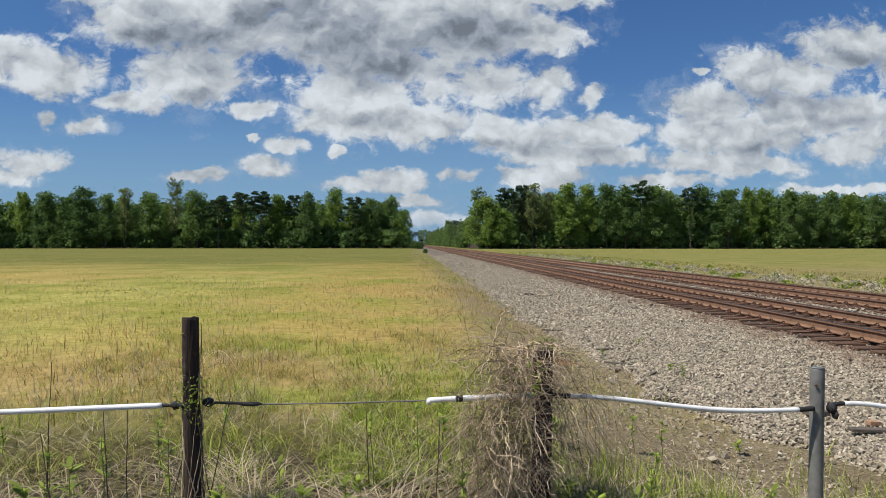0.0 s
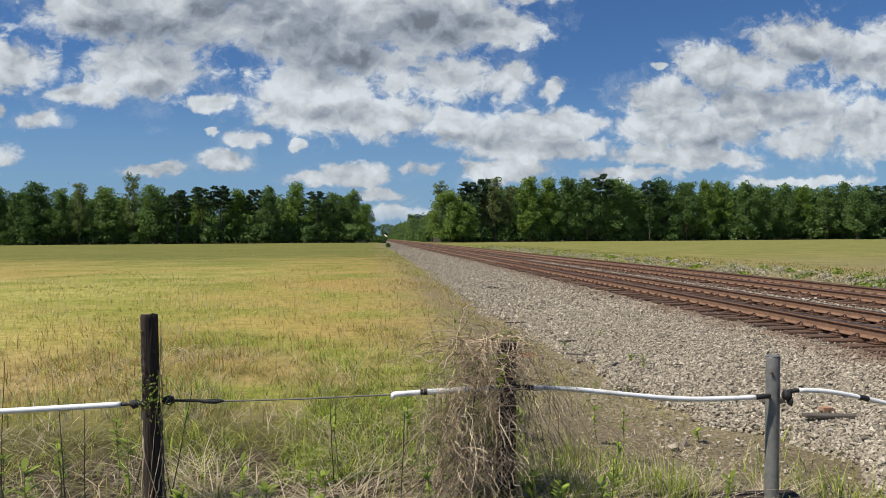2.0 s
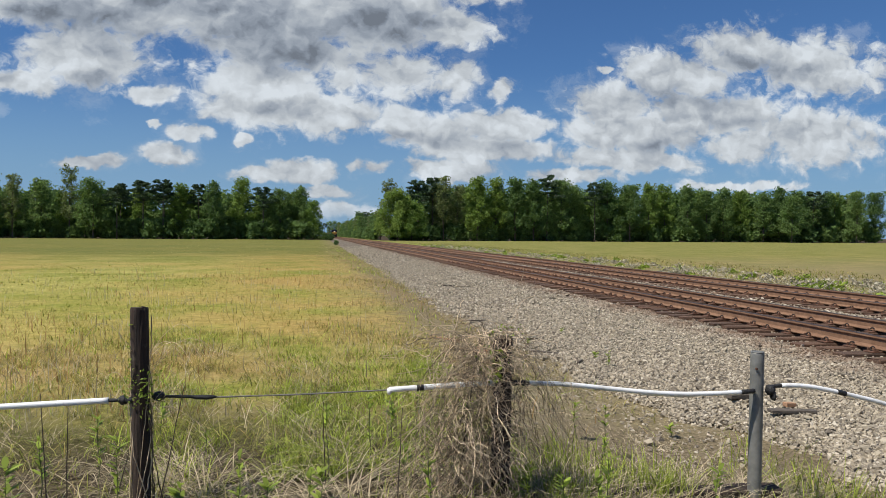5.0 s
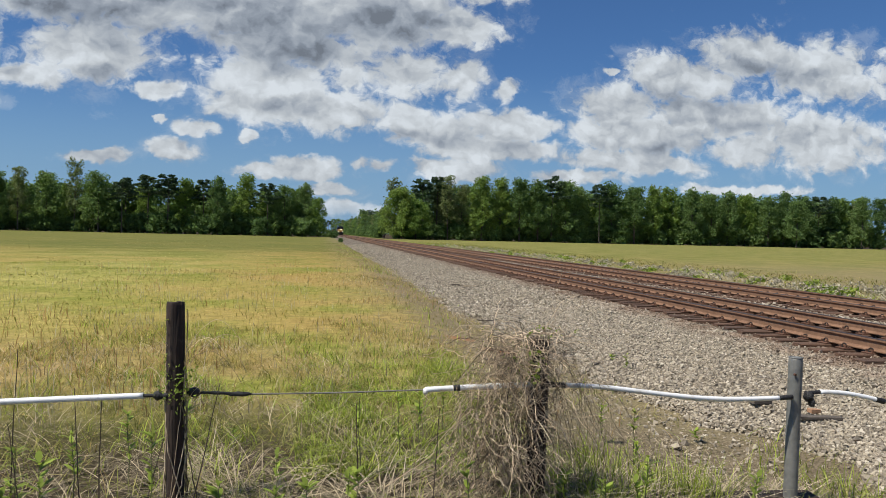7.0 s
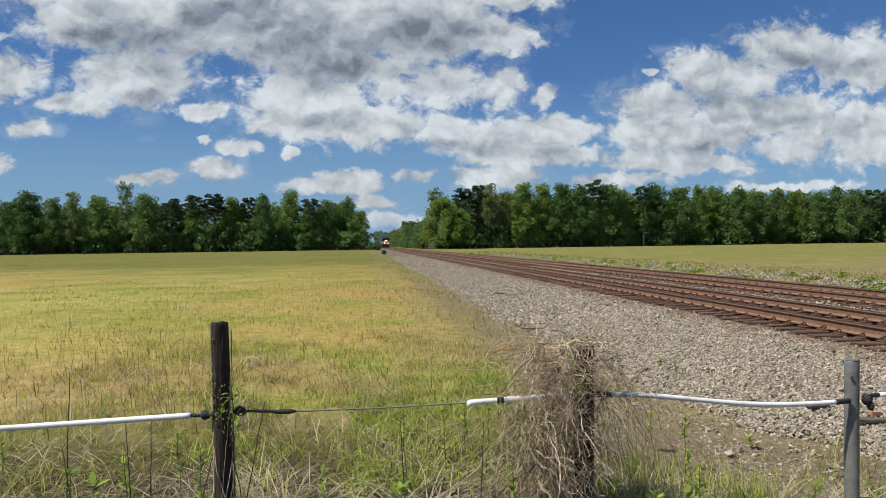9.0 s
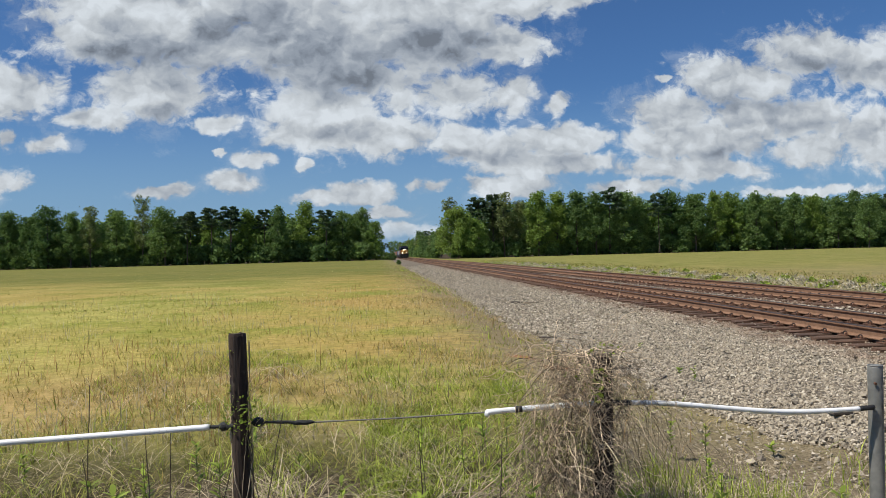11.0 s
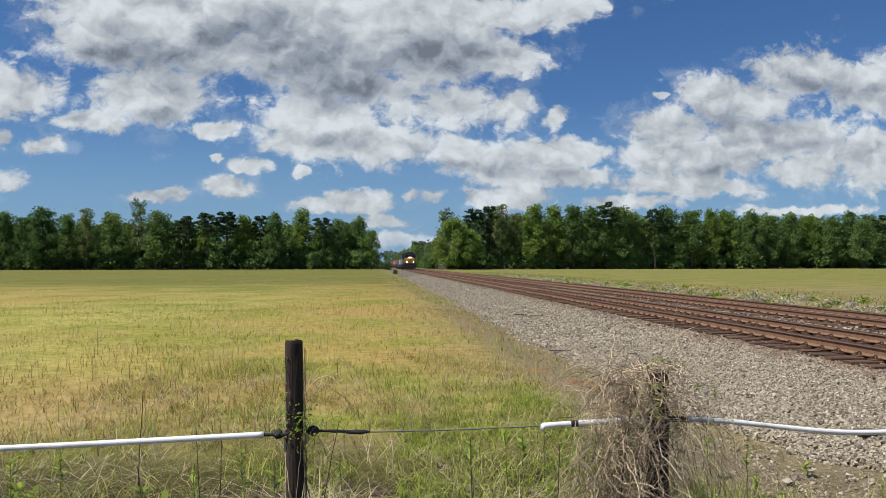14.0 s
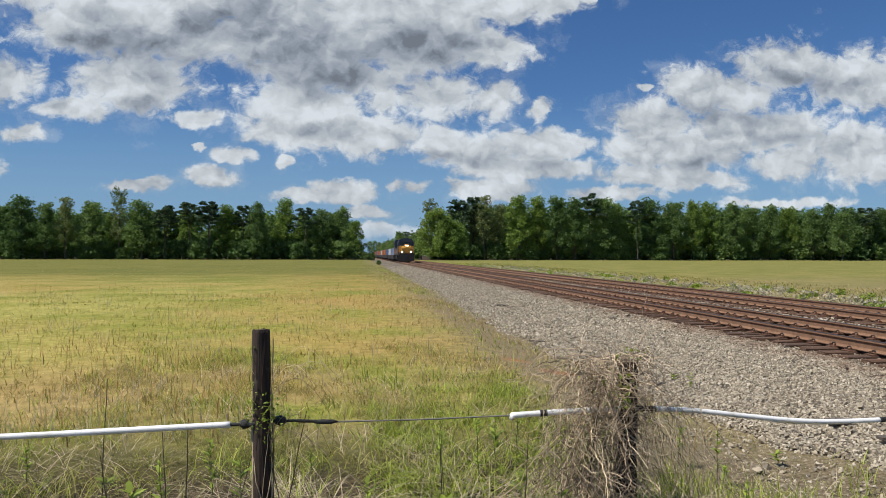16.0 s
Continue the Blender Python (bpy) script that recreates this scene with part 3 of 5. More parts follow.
def track(x0):
    t = new("railway_track")
    t.location = (x0, 0, TIE_TOP)
    for s in (-1, 1):
        part("rail", rail_mesh(-8, 900), t, "rust-brown steel rail", pose(s * GAUGE / 2, 0, RAIL_TOP - TIE_TOP - 0.180))
    meshes = [tie_mesh(i) for i in range(9)]
    plate, clip = plate_mesh(), clip_mesh()
    r = random.Random(int(x0 * 10))
    y, n = 2.0, 0
    far_v, far_f = [], []
    while y < 700:
        y += 0.50 + r.uniform(-0.03, 0.03)
        if n < 290:
            n += 1
            tie = part("tie", meshes[r.randrange(9)], t, at=pose(r.uniform(-0.05, 0.05), y, r.uniform(-0.015, 0.006), 0, 0, r.uniform(-1.3, 1.3)))
            if n < 84:
                for s in (-1, 1):
                    part("tie_plate", plate, tie, at=pose(s * GAUGE / 2, 0, 0.002))
                    part("rail_clip", clip, tie, at=pose(s * GAUGE / 2, 0.0, 0.012, 0, 0, 0))
                    part("rail_clip", clip, tie, at=pose(s * GAUGE / 2, 0.0, 0.012, 0, 0, 180))
        else:
            b = len(far_v)
            w, l = 0.115, 1.31 + r.uniform(-0.04, 0.05)
            far_v += [(sx * l, y + sy * w, z) for z in (-0.17, 0.0) for sy in (-1, 1) for sx in (-1, 1)]
            far_f += [(b + 4, b + 5, b + 7, b + 6), (b, b + 1, b + 5, b + 4), (b + 2, b + 6, b + 7, b + 3), (b, b + 4, b + 6, b + 2), (b + 1, b + 3, b + 7, b + 5)]
    tagged(part("far_ties", np_mesh("far_ties", far_v, far_f, TIE_WOOD), t), "weathered wooden ties", kind="stuff")
    return tagged(t, "rusty railway track on dark weathered wooden ties", "railway track", "parallel tracks")


for track_x in TRACK_X:
    track(track_x)

# ---------- trees ----------


def quads(c, size, r, up=0.0):
    """Small bent leaf sprays at the places c."""
    n = len(c)
    a = r.normal(size=(n, 3))
    a[:, 2] *= 1 - up
    a /= np.linalg.norm(a, axis=1, keepdims=True)
    b = np.cross(a, r.normal(size=(n, 3)))
    b /= np.linalg.norm(b, axis=1, keepdims=True)
    s = (np.asarray(size) * r.uniform(0.6, 1.3, n))[:, None]
    k = np.cross(a, b) * 0.25
    v = np.stack([c - a * s, c + (b * 0.55 + k) * s, c + a * s, c - (b * 0.55 - k) * s], 1).reshape(-1, 3)
    return v, np.arange(4 * n).reshape(n, 4)


def limbs(h, r, n, lo, hi, reach, rise, trunk_r, lean=0.02):
    """A tapered trunk with limbs; returns the tubes and the limbs' ends."""
    k = 7
    zs = np.linspace(-0.3, h * 0.93, k)
    bend = np.cumsum(r.normal(0, lean * h / k, (k, 2)), 0)
    trunk = np.column_stack([bend - bend[0], zs])
    paths, radii, ends = [trunk], [np.linspace(trunk_r, trunk_r * 0.15, k)], []
    for i in range(n):
        f = lo + (hi - lo) * (i + r.random()) / n
        base = np.array([np.interp(f * h, zs, trunk[:, 0]), np.interp(f * h, zs, trunk[:, 1]), f * h])
        az = i * 2.4 + r.uniform(-0.5, 0.5)
        ln = reach(f) * r.uniform(0.65, 1.1)
        end = base + np.array([math.cos(az) * ln, math.sin(az) * ln, ln * rise * r.uniform(0.5, 1.3)])
        s = np.linspace(0, 1, k)[:, None]
        paths.append(base + (end - base) * s + np.array([0, 0, 0.12 * ln]) * np.sin(s * np.pi))
        radii.append(np.linspace(trunk_r * 0.35 * (1.1 - f), 0.03, k))
        ends.append(paths[-1])
    return np.array(paths), np.array(radii), ends


def tree(kind, seed, light=False):
    """One tree of a kind, about 18 m tall: trunk with limbs, and a crown of leaf sprays in loose clumps."""
    r = np.random.default_rng(seed)
    h = 18.0
    if kind == "pine":
        paths, radii, ends = limbs(h, r, 17, 0.60, 0.97, lambda f: 3.4 * (1.15 - f) / 0.5 + 0.5, 0.18, 0.24, 0.012)
        spread_r, per, size, mat, flat = 0.85, 150, 0.30, PINE, 0.45
    elif kind == "shrub":
        paths, radii, ends = limbs(h, r, 26, 0.04, 0.9, lambda f: 6.2 * (1.1 - f) ** 0.6, 0.35, 0.16)
        spread_r, per, size, mat, flat = 1.9, 240, 0.34, LEAF_YELLOW, 0.8
    elif kind == "thin":
        paths, radii, ends = limbs(h, r, 26, 0.20, 0.98, lambda f: 2.7 * math.sqrt(max(0.05, 1.15 - f)), 1.2, 0.2)
        spread_r, per, size, mat, flat = 0.85, 80, 0.27, LEAF_PALE, 1.1
    elif kind == "spring":
        paths, radii, ends = limbs(h, r, 36, 0.10, 0.98, lambda f: 3.3 * math.sqrt(max(0.04, 1.08 - f)), 0.9, 0.22)
        spread_r, per, size, mat, flat = 1.0, 120, 0.28, LEAF_YELLOW, 1.15
    else:
        paths, radii, ends = limbs(h, r, 36, 0.10, 0.97, lambda f: 4.0 * math.sqrt(max(0.04, 1.08 - f)), 0.65, 0.24)
        spread_r, per, size, mat, flat = 1.2, 125, 0.29, LEAF, 1.0
    if kind == "bush":
        paths, radii, ends = limbs(h, r, 34, 0.0, 0.75, lambda f: 8.5 * math.sqrt(max(0.05, 1.0 - f)), 0.5, 0.2)
        spread_r, per, size, mat, flat = 3.4, 150, 0.75, LEAF, 0.8
    if light:
        per, size = per // 6, size * 2.0
    cs = []
    for e in ends:
        for at, share, rad in ((0.98, 0.5, 1.0), (0.68, 0.3, 0.8), (0.4, 0.2, 0.6)):
            c = e[0] + (e[-1] - e[0]) * at + r.normal(0, 0.25, 3)
            n = int(per * share)
            d = r.normal(size=(n, 3))
            d /= np.linalg.norm(d, axis=1, keepdims=True)
            cs.append(c + d * (spread_r * rad * r.uniform(0.35, 1.0, (n, 1)) ** 0.6) * np.array([1, 1, flat]))
    if kind != "pine":
        # loose leaves fill the crown between the limbs
        tips = np.array([e[-1] for e in ends])
        k = len(tips) * per // 6
        i, j = r.integers(0, len(tips), k), r.integers(0, len(tips), k)
        w = r.random((k, 1))
        near = np.abs(tips[i, 2] - tips[j, 2]) < 3.5
        cs.append((tips[i] * w + tips[j] * (1 - w))[near] + r.normal(0, 0.7, (int(near.sum()), 3)))
    c = np.concatenate(cs)
    c = c[c[:, 2] > 0.2]
    root = new("tree")
    v, f = tubes(paths[:12] if light else paths, radii[:12] if light else radii, 4 if light else 5)
    part("trunk", np_mesh("trunk", v, f, BARK, True), root)
    v, f = quads(c, size, r)
    part("crown", np_mesh("crown", v, f, mat), root)
    return root


LABELS = {"pine": "tall pine with a bare trunk and dark ragged crown", "shrub": "bright green bushy tree with foliage to the ground",
          "thin": "slender tree with thin pale new leaves", "spring": "yellow-green leafy tree at the wood's edge", "bush": "dense green bush under the wood's edge", "oak": "dark green broadleaf tree at the wood's edge"}
kinds = {k: [tree(k, s * 7 + i) for i in range(m)] for s, (k, m) in enumerate((("oak", 5), ("spring", 4), ("thin", 3), ("pine", 3), ("shrub", 1)))}
rear = {k: [tree(k, 60 + s * 7 + i, True) for i in range(m)] for s, (k, m) in enumerate((("oak", 3), ("spring", 2), ("thin", 1), ("pine", 2), ("bush", 3)))}
used = set()


def plant(kind, x, y, h, width=1.0, behind=False):
    """A tree of that kind, h metres tall, at a place."""
    r = random.Random(int(x * 97 + y * 13))
    choice = (rear if behind else kinds)[kind]
    base = choice[r.randrange(len(choice))]
    m = pose(x, y, float(lie(x, y)), 0, 0, r.uniform(0, 360))
    if base in used:
        t = copy_thing(base, m)
    else:
        used.add(base)
        t = base
        t.matrix_basis = m
    t.scale = (h / 18 * width, h / 18 * width, h / 18)
    t.name = "pine_tree" if kind == "pine" else "bush" if kind == "bush" else "tree"
    return tagged(t, LABELS[kind], "bush" if kind == "bush" else "tree", "bushes of the wood" if kind == "bush" else "trees of the wood")


def wood():
    r = random.Random(8)
    # the front row, from the far left to the line: x, height, kind
    left = [(-150, 17, "oak"), (-141, 16.5, "oak"), (-133, 17, "oak"), (-124, 17, "spring"), (-116, 17.5, "oak"), (-109, 16, "oak"), (-103, 18.5, "oak"), (-96, 16.5, "oak"),
            (-90, 18, "thin"), (-83, 17, "oak"), (-75, 20.5, "thin"), (-68, 17.5, "oak"), (-61, 16, "pine"), (-54, 18, "pine"), (-48, 18.3, "pine"),
            (-43, 16.5, "spring"), (-38, 17, "pine"), (-33, 17.2, "oak"), (-25, 18.6, "spring"), (-18, 16.2, "pine"), (-13, 15.5, "oak"), (-7, 16.2, "oak"), (-2.6, 12, "spring")]
    right = [(21.5, 18.0, "thin"), (23.5, 17.0, "shrub"), (28, 13.0, "shrub"), (31, 19.6, "pine"), (36, 20.5, "pine"), (39, 20, "thin"), (44, 17.5, "thin"), (50, 19.8, "spring"), (57, 20, "spring"), (63, 20.3, "oak"),
             (69, 19.5, "oak"), (74, 21.8, "pine"), (79, 20.2, "oak"), (85, 18.6, "oak"), (91, 19.7, "pine"), (96, 19.8, "oak"), (103, 19, "oak"), (110, 18.7, "spring"),
             (117, 18.8, "spring"), (124, 18.6, "oak"), (131, 17.4, "oak"), (138, 18, "oak"), (145, 17.6, "spring"), (152, 17, "oak"), (158, 18.5, "oak"),
             (166, 18, "oak"), (173, 18.5, "pine"), (180, 17.8, "oak"), (188, 18, "oak"), (197, 18, "oak")]
    for x, h, k in left + right:
        plant(k, x, 233 if k == "shrub" else 240 + r.uniform(-3, 3), h, r.uniform(1.0, 1.4))
    # a second row fills the gaps between the first trees' crowns
    for x in np.arange(-148, 196, 7.6):
        if -8 < x < 27:
            continue
        k = r.choice(["oak", "spring", "thin", "oak", "spring"] if x > 0 or x < -70 else ["oak", "spring", "pine", "oak"])
        plant(k, float(x) + r.uniform(-2.5, 2.5), 246 + r.uniform(-2.5, 2.5), r.uniform(13.0, 17.5) + (2.0 if 30 < x < 130 else 0), r.uniform(0.85, 1.1))
    # rows behind close the wood
    for dy in (11, 17, 24):
        for i in range(52):
            x = -152 + i * 6.9 + r.uniform(-2.5, 2.5)
            if -6 < x < 24:
                continue
            plant(r.choice(["oak", "oak", "oak", "spring", "oak"]), x, 240 + dy + r.uniform(-3, 3), r.uniform(13.0, 15.5) + (2.5 if x > 30 else 0), 1.3, True)
    # low growth along the wood's edge and the dark thicket behind it
    for i in range(80):
        x = -152 + i * 4.4 + r.uniform(-1, 1)
        if -2 < x < 21:
            continue
        plant("bush", x, 241 + r.uniform(-3, 3), r.uniform(4.0, 7.5), 1.15, True)
    for i in range(44):
        x = -152 + i * 8 + r.uniform(-1, 1)
        if -4 < x < 26:
            continue
        plant("bush", x, 252 + r.uniform(-2, 2), r.uniform(9, 12), 1.1, True)
    for x in (0.6, 2.6, 22.5, 26.5, 29.5):
        plant("bush", x, 237, 2.6, 1.1, True)
    # the cleared line beyond: trees on both sides of the track
    for i in range(30):
        y = 258 + i * 13 + i * i * 0.35
        plant(r.choice(["oak", "spring", "oak", "thin"]), 20.5 + r.uniform(-0.5, 3), y, 10.0 + i * 0.1 + r.uniform(-1, 1.5), 1.2, True)
        plant("bush", 18.5 + r.uniform(-0.5, 1), y + 6, r.uniform(4, 6), 0.9, True)
        plant("oak", -4.5 - r.uniform(0, 3), y, 12 + r.uniform(-2, 2), 1.1, True)
    for i in range(16):
        plant(r.choice(["pine", "oak"]), 27 + i * 4.5, 540 + i * 26, r.uniform(17, 21), 1.3, True)
    for i in range(20):
        plant(r.choice(["oak", "spring", "pine"]), -40 + i * 6.5, 1010 + r.uniform(-10, 10), r.uniform(17, 21), 1.5, True)
    plant("bush", 2.3, 134, 0.9, 1.0, True)
    plant("oak", 157, 229, 15.5, 1.3)


wood()
for base in [t for group in (*kinds.values(), *rear.values()) for t in group if t not in used]:
    for o in (*base.children, base):
        bpy.data.objects.remove(o)

# ---------- the train ----------
NAVY = plain("dark blue paint", (0.018, 0.028, 0.055), 0.45, 0, 0.3, 1.0, 0.0)
YELLOW = plain("yellow paint", (0.42, 0.21, 0.032), 0.5, 0, 0.3, 1.0, 0.0, (0.28, 0.13, 0.024))
BLACK_STEEL = plain("grimy black steel", (0.02, 0.018, 0.017), 0.7, 0.1, 0.4, 2.0, 0.1)
CAB_GLASS = plain("cab glass", (0.01, 0.012, 0.014), 0.08, 0, 0.0, 1.0, 0.0)


def build_lamp(strength):
    def f(nt, b):
        b.inputs["Base Color"].default_value = (1, 0.9, 0.75, 1)
        b.inputs["Emission Color"].default_value = (1.0, 0.88, 0.68, 1)
        b.inputs["Emission Strength"].default_value = strength
    return f


HEADLIGHT = material("lit headlamp", build_lamp(12.0))


def wheel_mesh():
    bm = rod(0.5, (-0.07, 0, 0), (0.07, 0, 0), 20)
    rod(0.54, (-0.075, 0, 0), (-0.045, 0, 0), 20, bm)
    rod(0.16, (-0.1, 0, 0), (0.1, 0, 0), 10, bm)
    return bm_mesh("wheel", bm, BLACK_STEEL)


WHEEL = wheel_mesh()


def truck(parent, y, axles, side=1.05):
    t = part("truck_frame", None, parent, at=pose(0, y, 0))
    bm = bmesh.new()
    for s in (-1, 1):
        box((0.16, axles * 1.75, 0.34), (s * side, 0, 0.62), 0.04, bm=bm)
        for i in range(axles):
            box((0.22, 0.3, 0.4), (s * (side + 0.03), (i - (axles - 1) / 2) * 1.85, 0.53), 0.04, bm=bm)
    part("sideframe", bm_mesh("sideframe", bm, BLACK_STEEL), t)
    for i in range(axles):
        for s in (-1, 1):
            part("wheel", WHEEL, t, at=pose(s * 0.75, (i - (axles - 1) / 2) * 1.85, 0.52))


def locomotive():
    """A six-axle diesel; its front at y = 0 faces -y, z = 0 on the rails."""
    e = new("locomotive")
    part("frame", bm_mesh("frame", box((2.95, 21.4, 0.34), (0, 11.2, 1.42), 0.05), BLACK_STEEL), e)
    bm = prism([(-1.45, 0.15), (1.45, 0.15), (1.5, 1.1), (1.5, 1.6), (-1.5, 1.6), (-1.5, 1.1)], 0.15, 0.5)
    part("pilot", bm_mesh("pilot", bm, BLACK_STEEL), e)
    bm = bmesh.new()
    prof = [(0.45, 1.6), (0.35, 2.75), (0.75, 3.05), (2.0, 3.1), (2.0, 1.6)]
    lo = [bm.verts.new((-0.85 if y < 1 else -0.95, y, z)) for y, z in prof]
    hi = [bm.verts.new((0.85 if y < 1 else 0.95, y, z)) for y, z in prof]
    for i in range(5):
        j = (i + 1) % 5
        bm.faces.new((lo[i], lo[j], hi[j], hi[i]))
    bm.faces.new(lo[::-1])
    bm.faces.new(hi)
    bmesh.ops.recalc_face_normals(bm, faces=bm.faces)
    bmesh.ops.bevel(bm, geom=list(bm.edges), offset=0.06, segments=2, affect="EDGES")
    nose = part("nose", bm_mesh("nose", bm, YELLOW), e, "yellow short hood")
    bm = prism([(-1.52, 1.6), (1.52, 1.6), (1.52, 3.75), (1.15, 4.3), (0.5, 4.5), (-0.5, 4.5), (-1.15, 4.3), (-1.52, 3.75)], 1.9, 4.6)
    bmesh.ops.bevel(bm, geom=list(bm.edges), offset=0.05, segments=1, affect="EDGES")
    cab = part("cab", bm_mesh("cab", bm, NAVY), e, "dark blue driver's cab")
    roof = prism([(-1.45, 3.92), (1.45, 3.92), (1.15, 4.36), (0.5, 4.56), (-0.5, 4.56), (-1.15, 4.36)], 1.8, 4.7)
    part("cab_roof", bm_mesh("cab_roof", roof, NAVY), e)
    for x, w in ((-0.95, 0.75), (0.95, 0.75), (0, 0.7)):
        part("windscreen", bm_mesh("windscreen", box((w, 0.05, 0.62), (x, 1.87, 3.5), 0.02), CAB_GLASS), cab)
    for s in (-1, 1):
        part("side_window", bm_mesh("side_window", box((0.05, 1.3, 0.65), (s * 1.53, 3.3, 3.3), 0.02), CAB_GLASS), cab)
    bm = prism([(-0.95, 1.6), (0.95, 1.6), (0.95, 3.9), (0.7, 4.25), (-0.7, 4.25), (-0.95, 3.9)], 4.6, 17.5)
    part("long_hood", bm_mesh("long_hood", bm, NAVY), e)
    bm = prism([(-1.25, 2.6), (1.25, 2.6), (1.5, 3.3), (1.5, 4.2), (1.2, 4.55), (-1.2, 4.55), (-1.5, 4.2), (-1.5, 3.3)], 17.5, 21.3)
    part("radiator", bm_mesh("radiator", bm, NAVY), e)
    part("fuel_tank", bm_mesh("fuel_tank", prism([(-1.3, 0.5), (1.3, 0.5), (1.42, 0.75), (1.42, 1.25), (-1.42, 1.25), (-1.42, 0.75)], 8.4, 14.2), BLACK_STEEL), e)
    part("exhaust", bm_mesh("exhaust", box((0.7, 1.2, 0.3), (0, 11, 4.35), 0.04), BLACK_STEEL), e)
    part("horn", bm_mesh("horn", rod(0.07, (0.4, 2.4, 4.62), (0.4, 2.9, 4.62), 8), BLACK_STEEL), e)
    part("cab_front", bm_mesh("cab_front", box((2.9, 0.06, 1.25), (0, 1.86, 2.45), 0.02), YELLOW), e, "yellow lower cab front")
    lamp = part("headlight_housing", bm_mesh("headlight_housing", box((0.85, 0.5, 0.42), (0, 0.72, 3.12), 0.06), YELLOW), e)
    for x in (-0.2, 0.2):
        part("headlight", bm_mesh("headlight", rod(0.12, (x, 0.40, 3.12), (x, 0.46, 3.12), 14), HEADLIGHT), lamp, "glowing round headlight")
    for x in (-0.85, 0.85):
        d = part("ditch_light_box", bm_mesh("ditch_light_box", box((0.42, 0.2, 0.42), (x, 0.28, 1.95), 0.03), BLACK_STEEL), e)
        part("ditch_light", bm_mesh("ditch_light", rod(0.11, (x, 0.12, 1.95), (x, 0.17, 1.95), 14), HEADLIGHT), d, "glowing ditch light")
    for s in (-1, 1):
        bm = rod(0.025, (s * 1.42, 4.8, 2.6), (s * 1.42, 21.0, 2.6), 6)
        for y in np.arange(4.8, 21.2, 1.8):
            rod(0.02, (s * 1.42, y, 1.6), (s * 1.42, y, 2.6), 6, bm)
        part("handrail", bm_mesh("handrail", bm, YELLOW), e)
        bm = rod(0.025, (s * 0.55, 0.3, 1.6), (s * 0.55, 0.3, 2.55), 6)
        rod(0.025, (s * 1.35, 0.3, 1.6), (s * 1.35, 0.3, 2.55), 6, bm)
        rod(0.025, (s * 0.55, 0.3, 2.55), (s * 1.35, 0.3, 2.55), 6, bm)
        part("front_handrail", bm_mesh("front_handrail", bm, YELLOW), e)
        bm = bmesh.new()
        for k in range(4):
            box((0.5, 0.5, 0.05), (s * 1.2, 0.75, 0.35 + k * 0.33), 0.01, bm=bm)
        part("steps", bm_mesh("steps", bm, BLACK_STEEL), e)
    bm = rod(0.09, (0, -0.25, 0.95), (0, 0.3, 0.95), 10)
    box((0.3, 0.22, 0.4), (0, -0.3, 0.95), 0.06, bm=bm)
    part("coupler", bm_mesh("coupler", bm, BLACK_STEEL), e)
    truck(e, 4.7, 3)
    truck(e, 17.8, 3)
    return tagged(e, "dark blue and yellow diesel locomotive with lit headlights", "locomotive")


WELL_STEEL = plain("weathered car steel", (0.030, 0.024, 0.024), 0.7, 0.1, 0.3, 1.0, 0.1)


def well_car():
    """A low well car for one long box."""
    e = new("well_car")
    bm = bmesh.new()
    for s in (-1, 1):
        box((0.12, 15.2, 0.95), (s * 1.42, 9.2, 0.85), 0.02, bm=bm)
    part("side_sill", bm_mesh("side_sill", bm, WELL_STEEL), e)
    part("well_floor", bm_mesh("well_floor", box((2.7, 14.2, 0.12), (0, 9.2, 0.36), 0.02), WELL_STEEL), e)
    for y in (1.5, 16.9):
        part("platform", bm_mesh("platform", box((2.7, 2.2, 0.3), (0, y, 1.15), 0.04), WELL_STEEL), e)
        truck(e, y, 2, 1.0)
    part("coupler", bm_mesh("coupler", rod(0.1, (0, -0.4, 0.95), (0, 18.8, 0.95), 8), BLACK_STEEL), e)
    return tagged(e, "dark weathered well car carrying a freight container", "railway wagon", "wagons of the train")


BOX_PAINT = {"orange": (0.36, 0.125, 0.045), "blue": (0.06, 0.10, 0.22), "white": (0.42, 0.43, 0.45), "slate blue": (0.15, 0.19, 0.30), "red-brown": (0.20, 0.06, 0.04)}
BOX_MAT = {k: plain(k + " container paint", v, 0.55, 0, 0.25, 0.8, 0.0) for k, v in BOX_PAINT.items()}


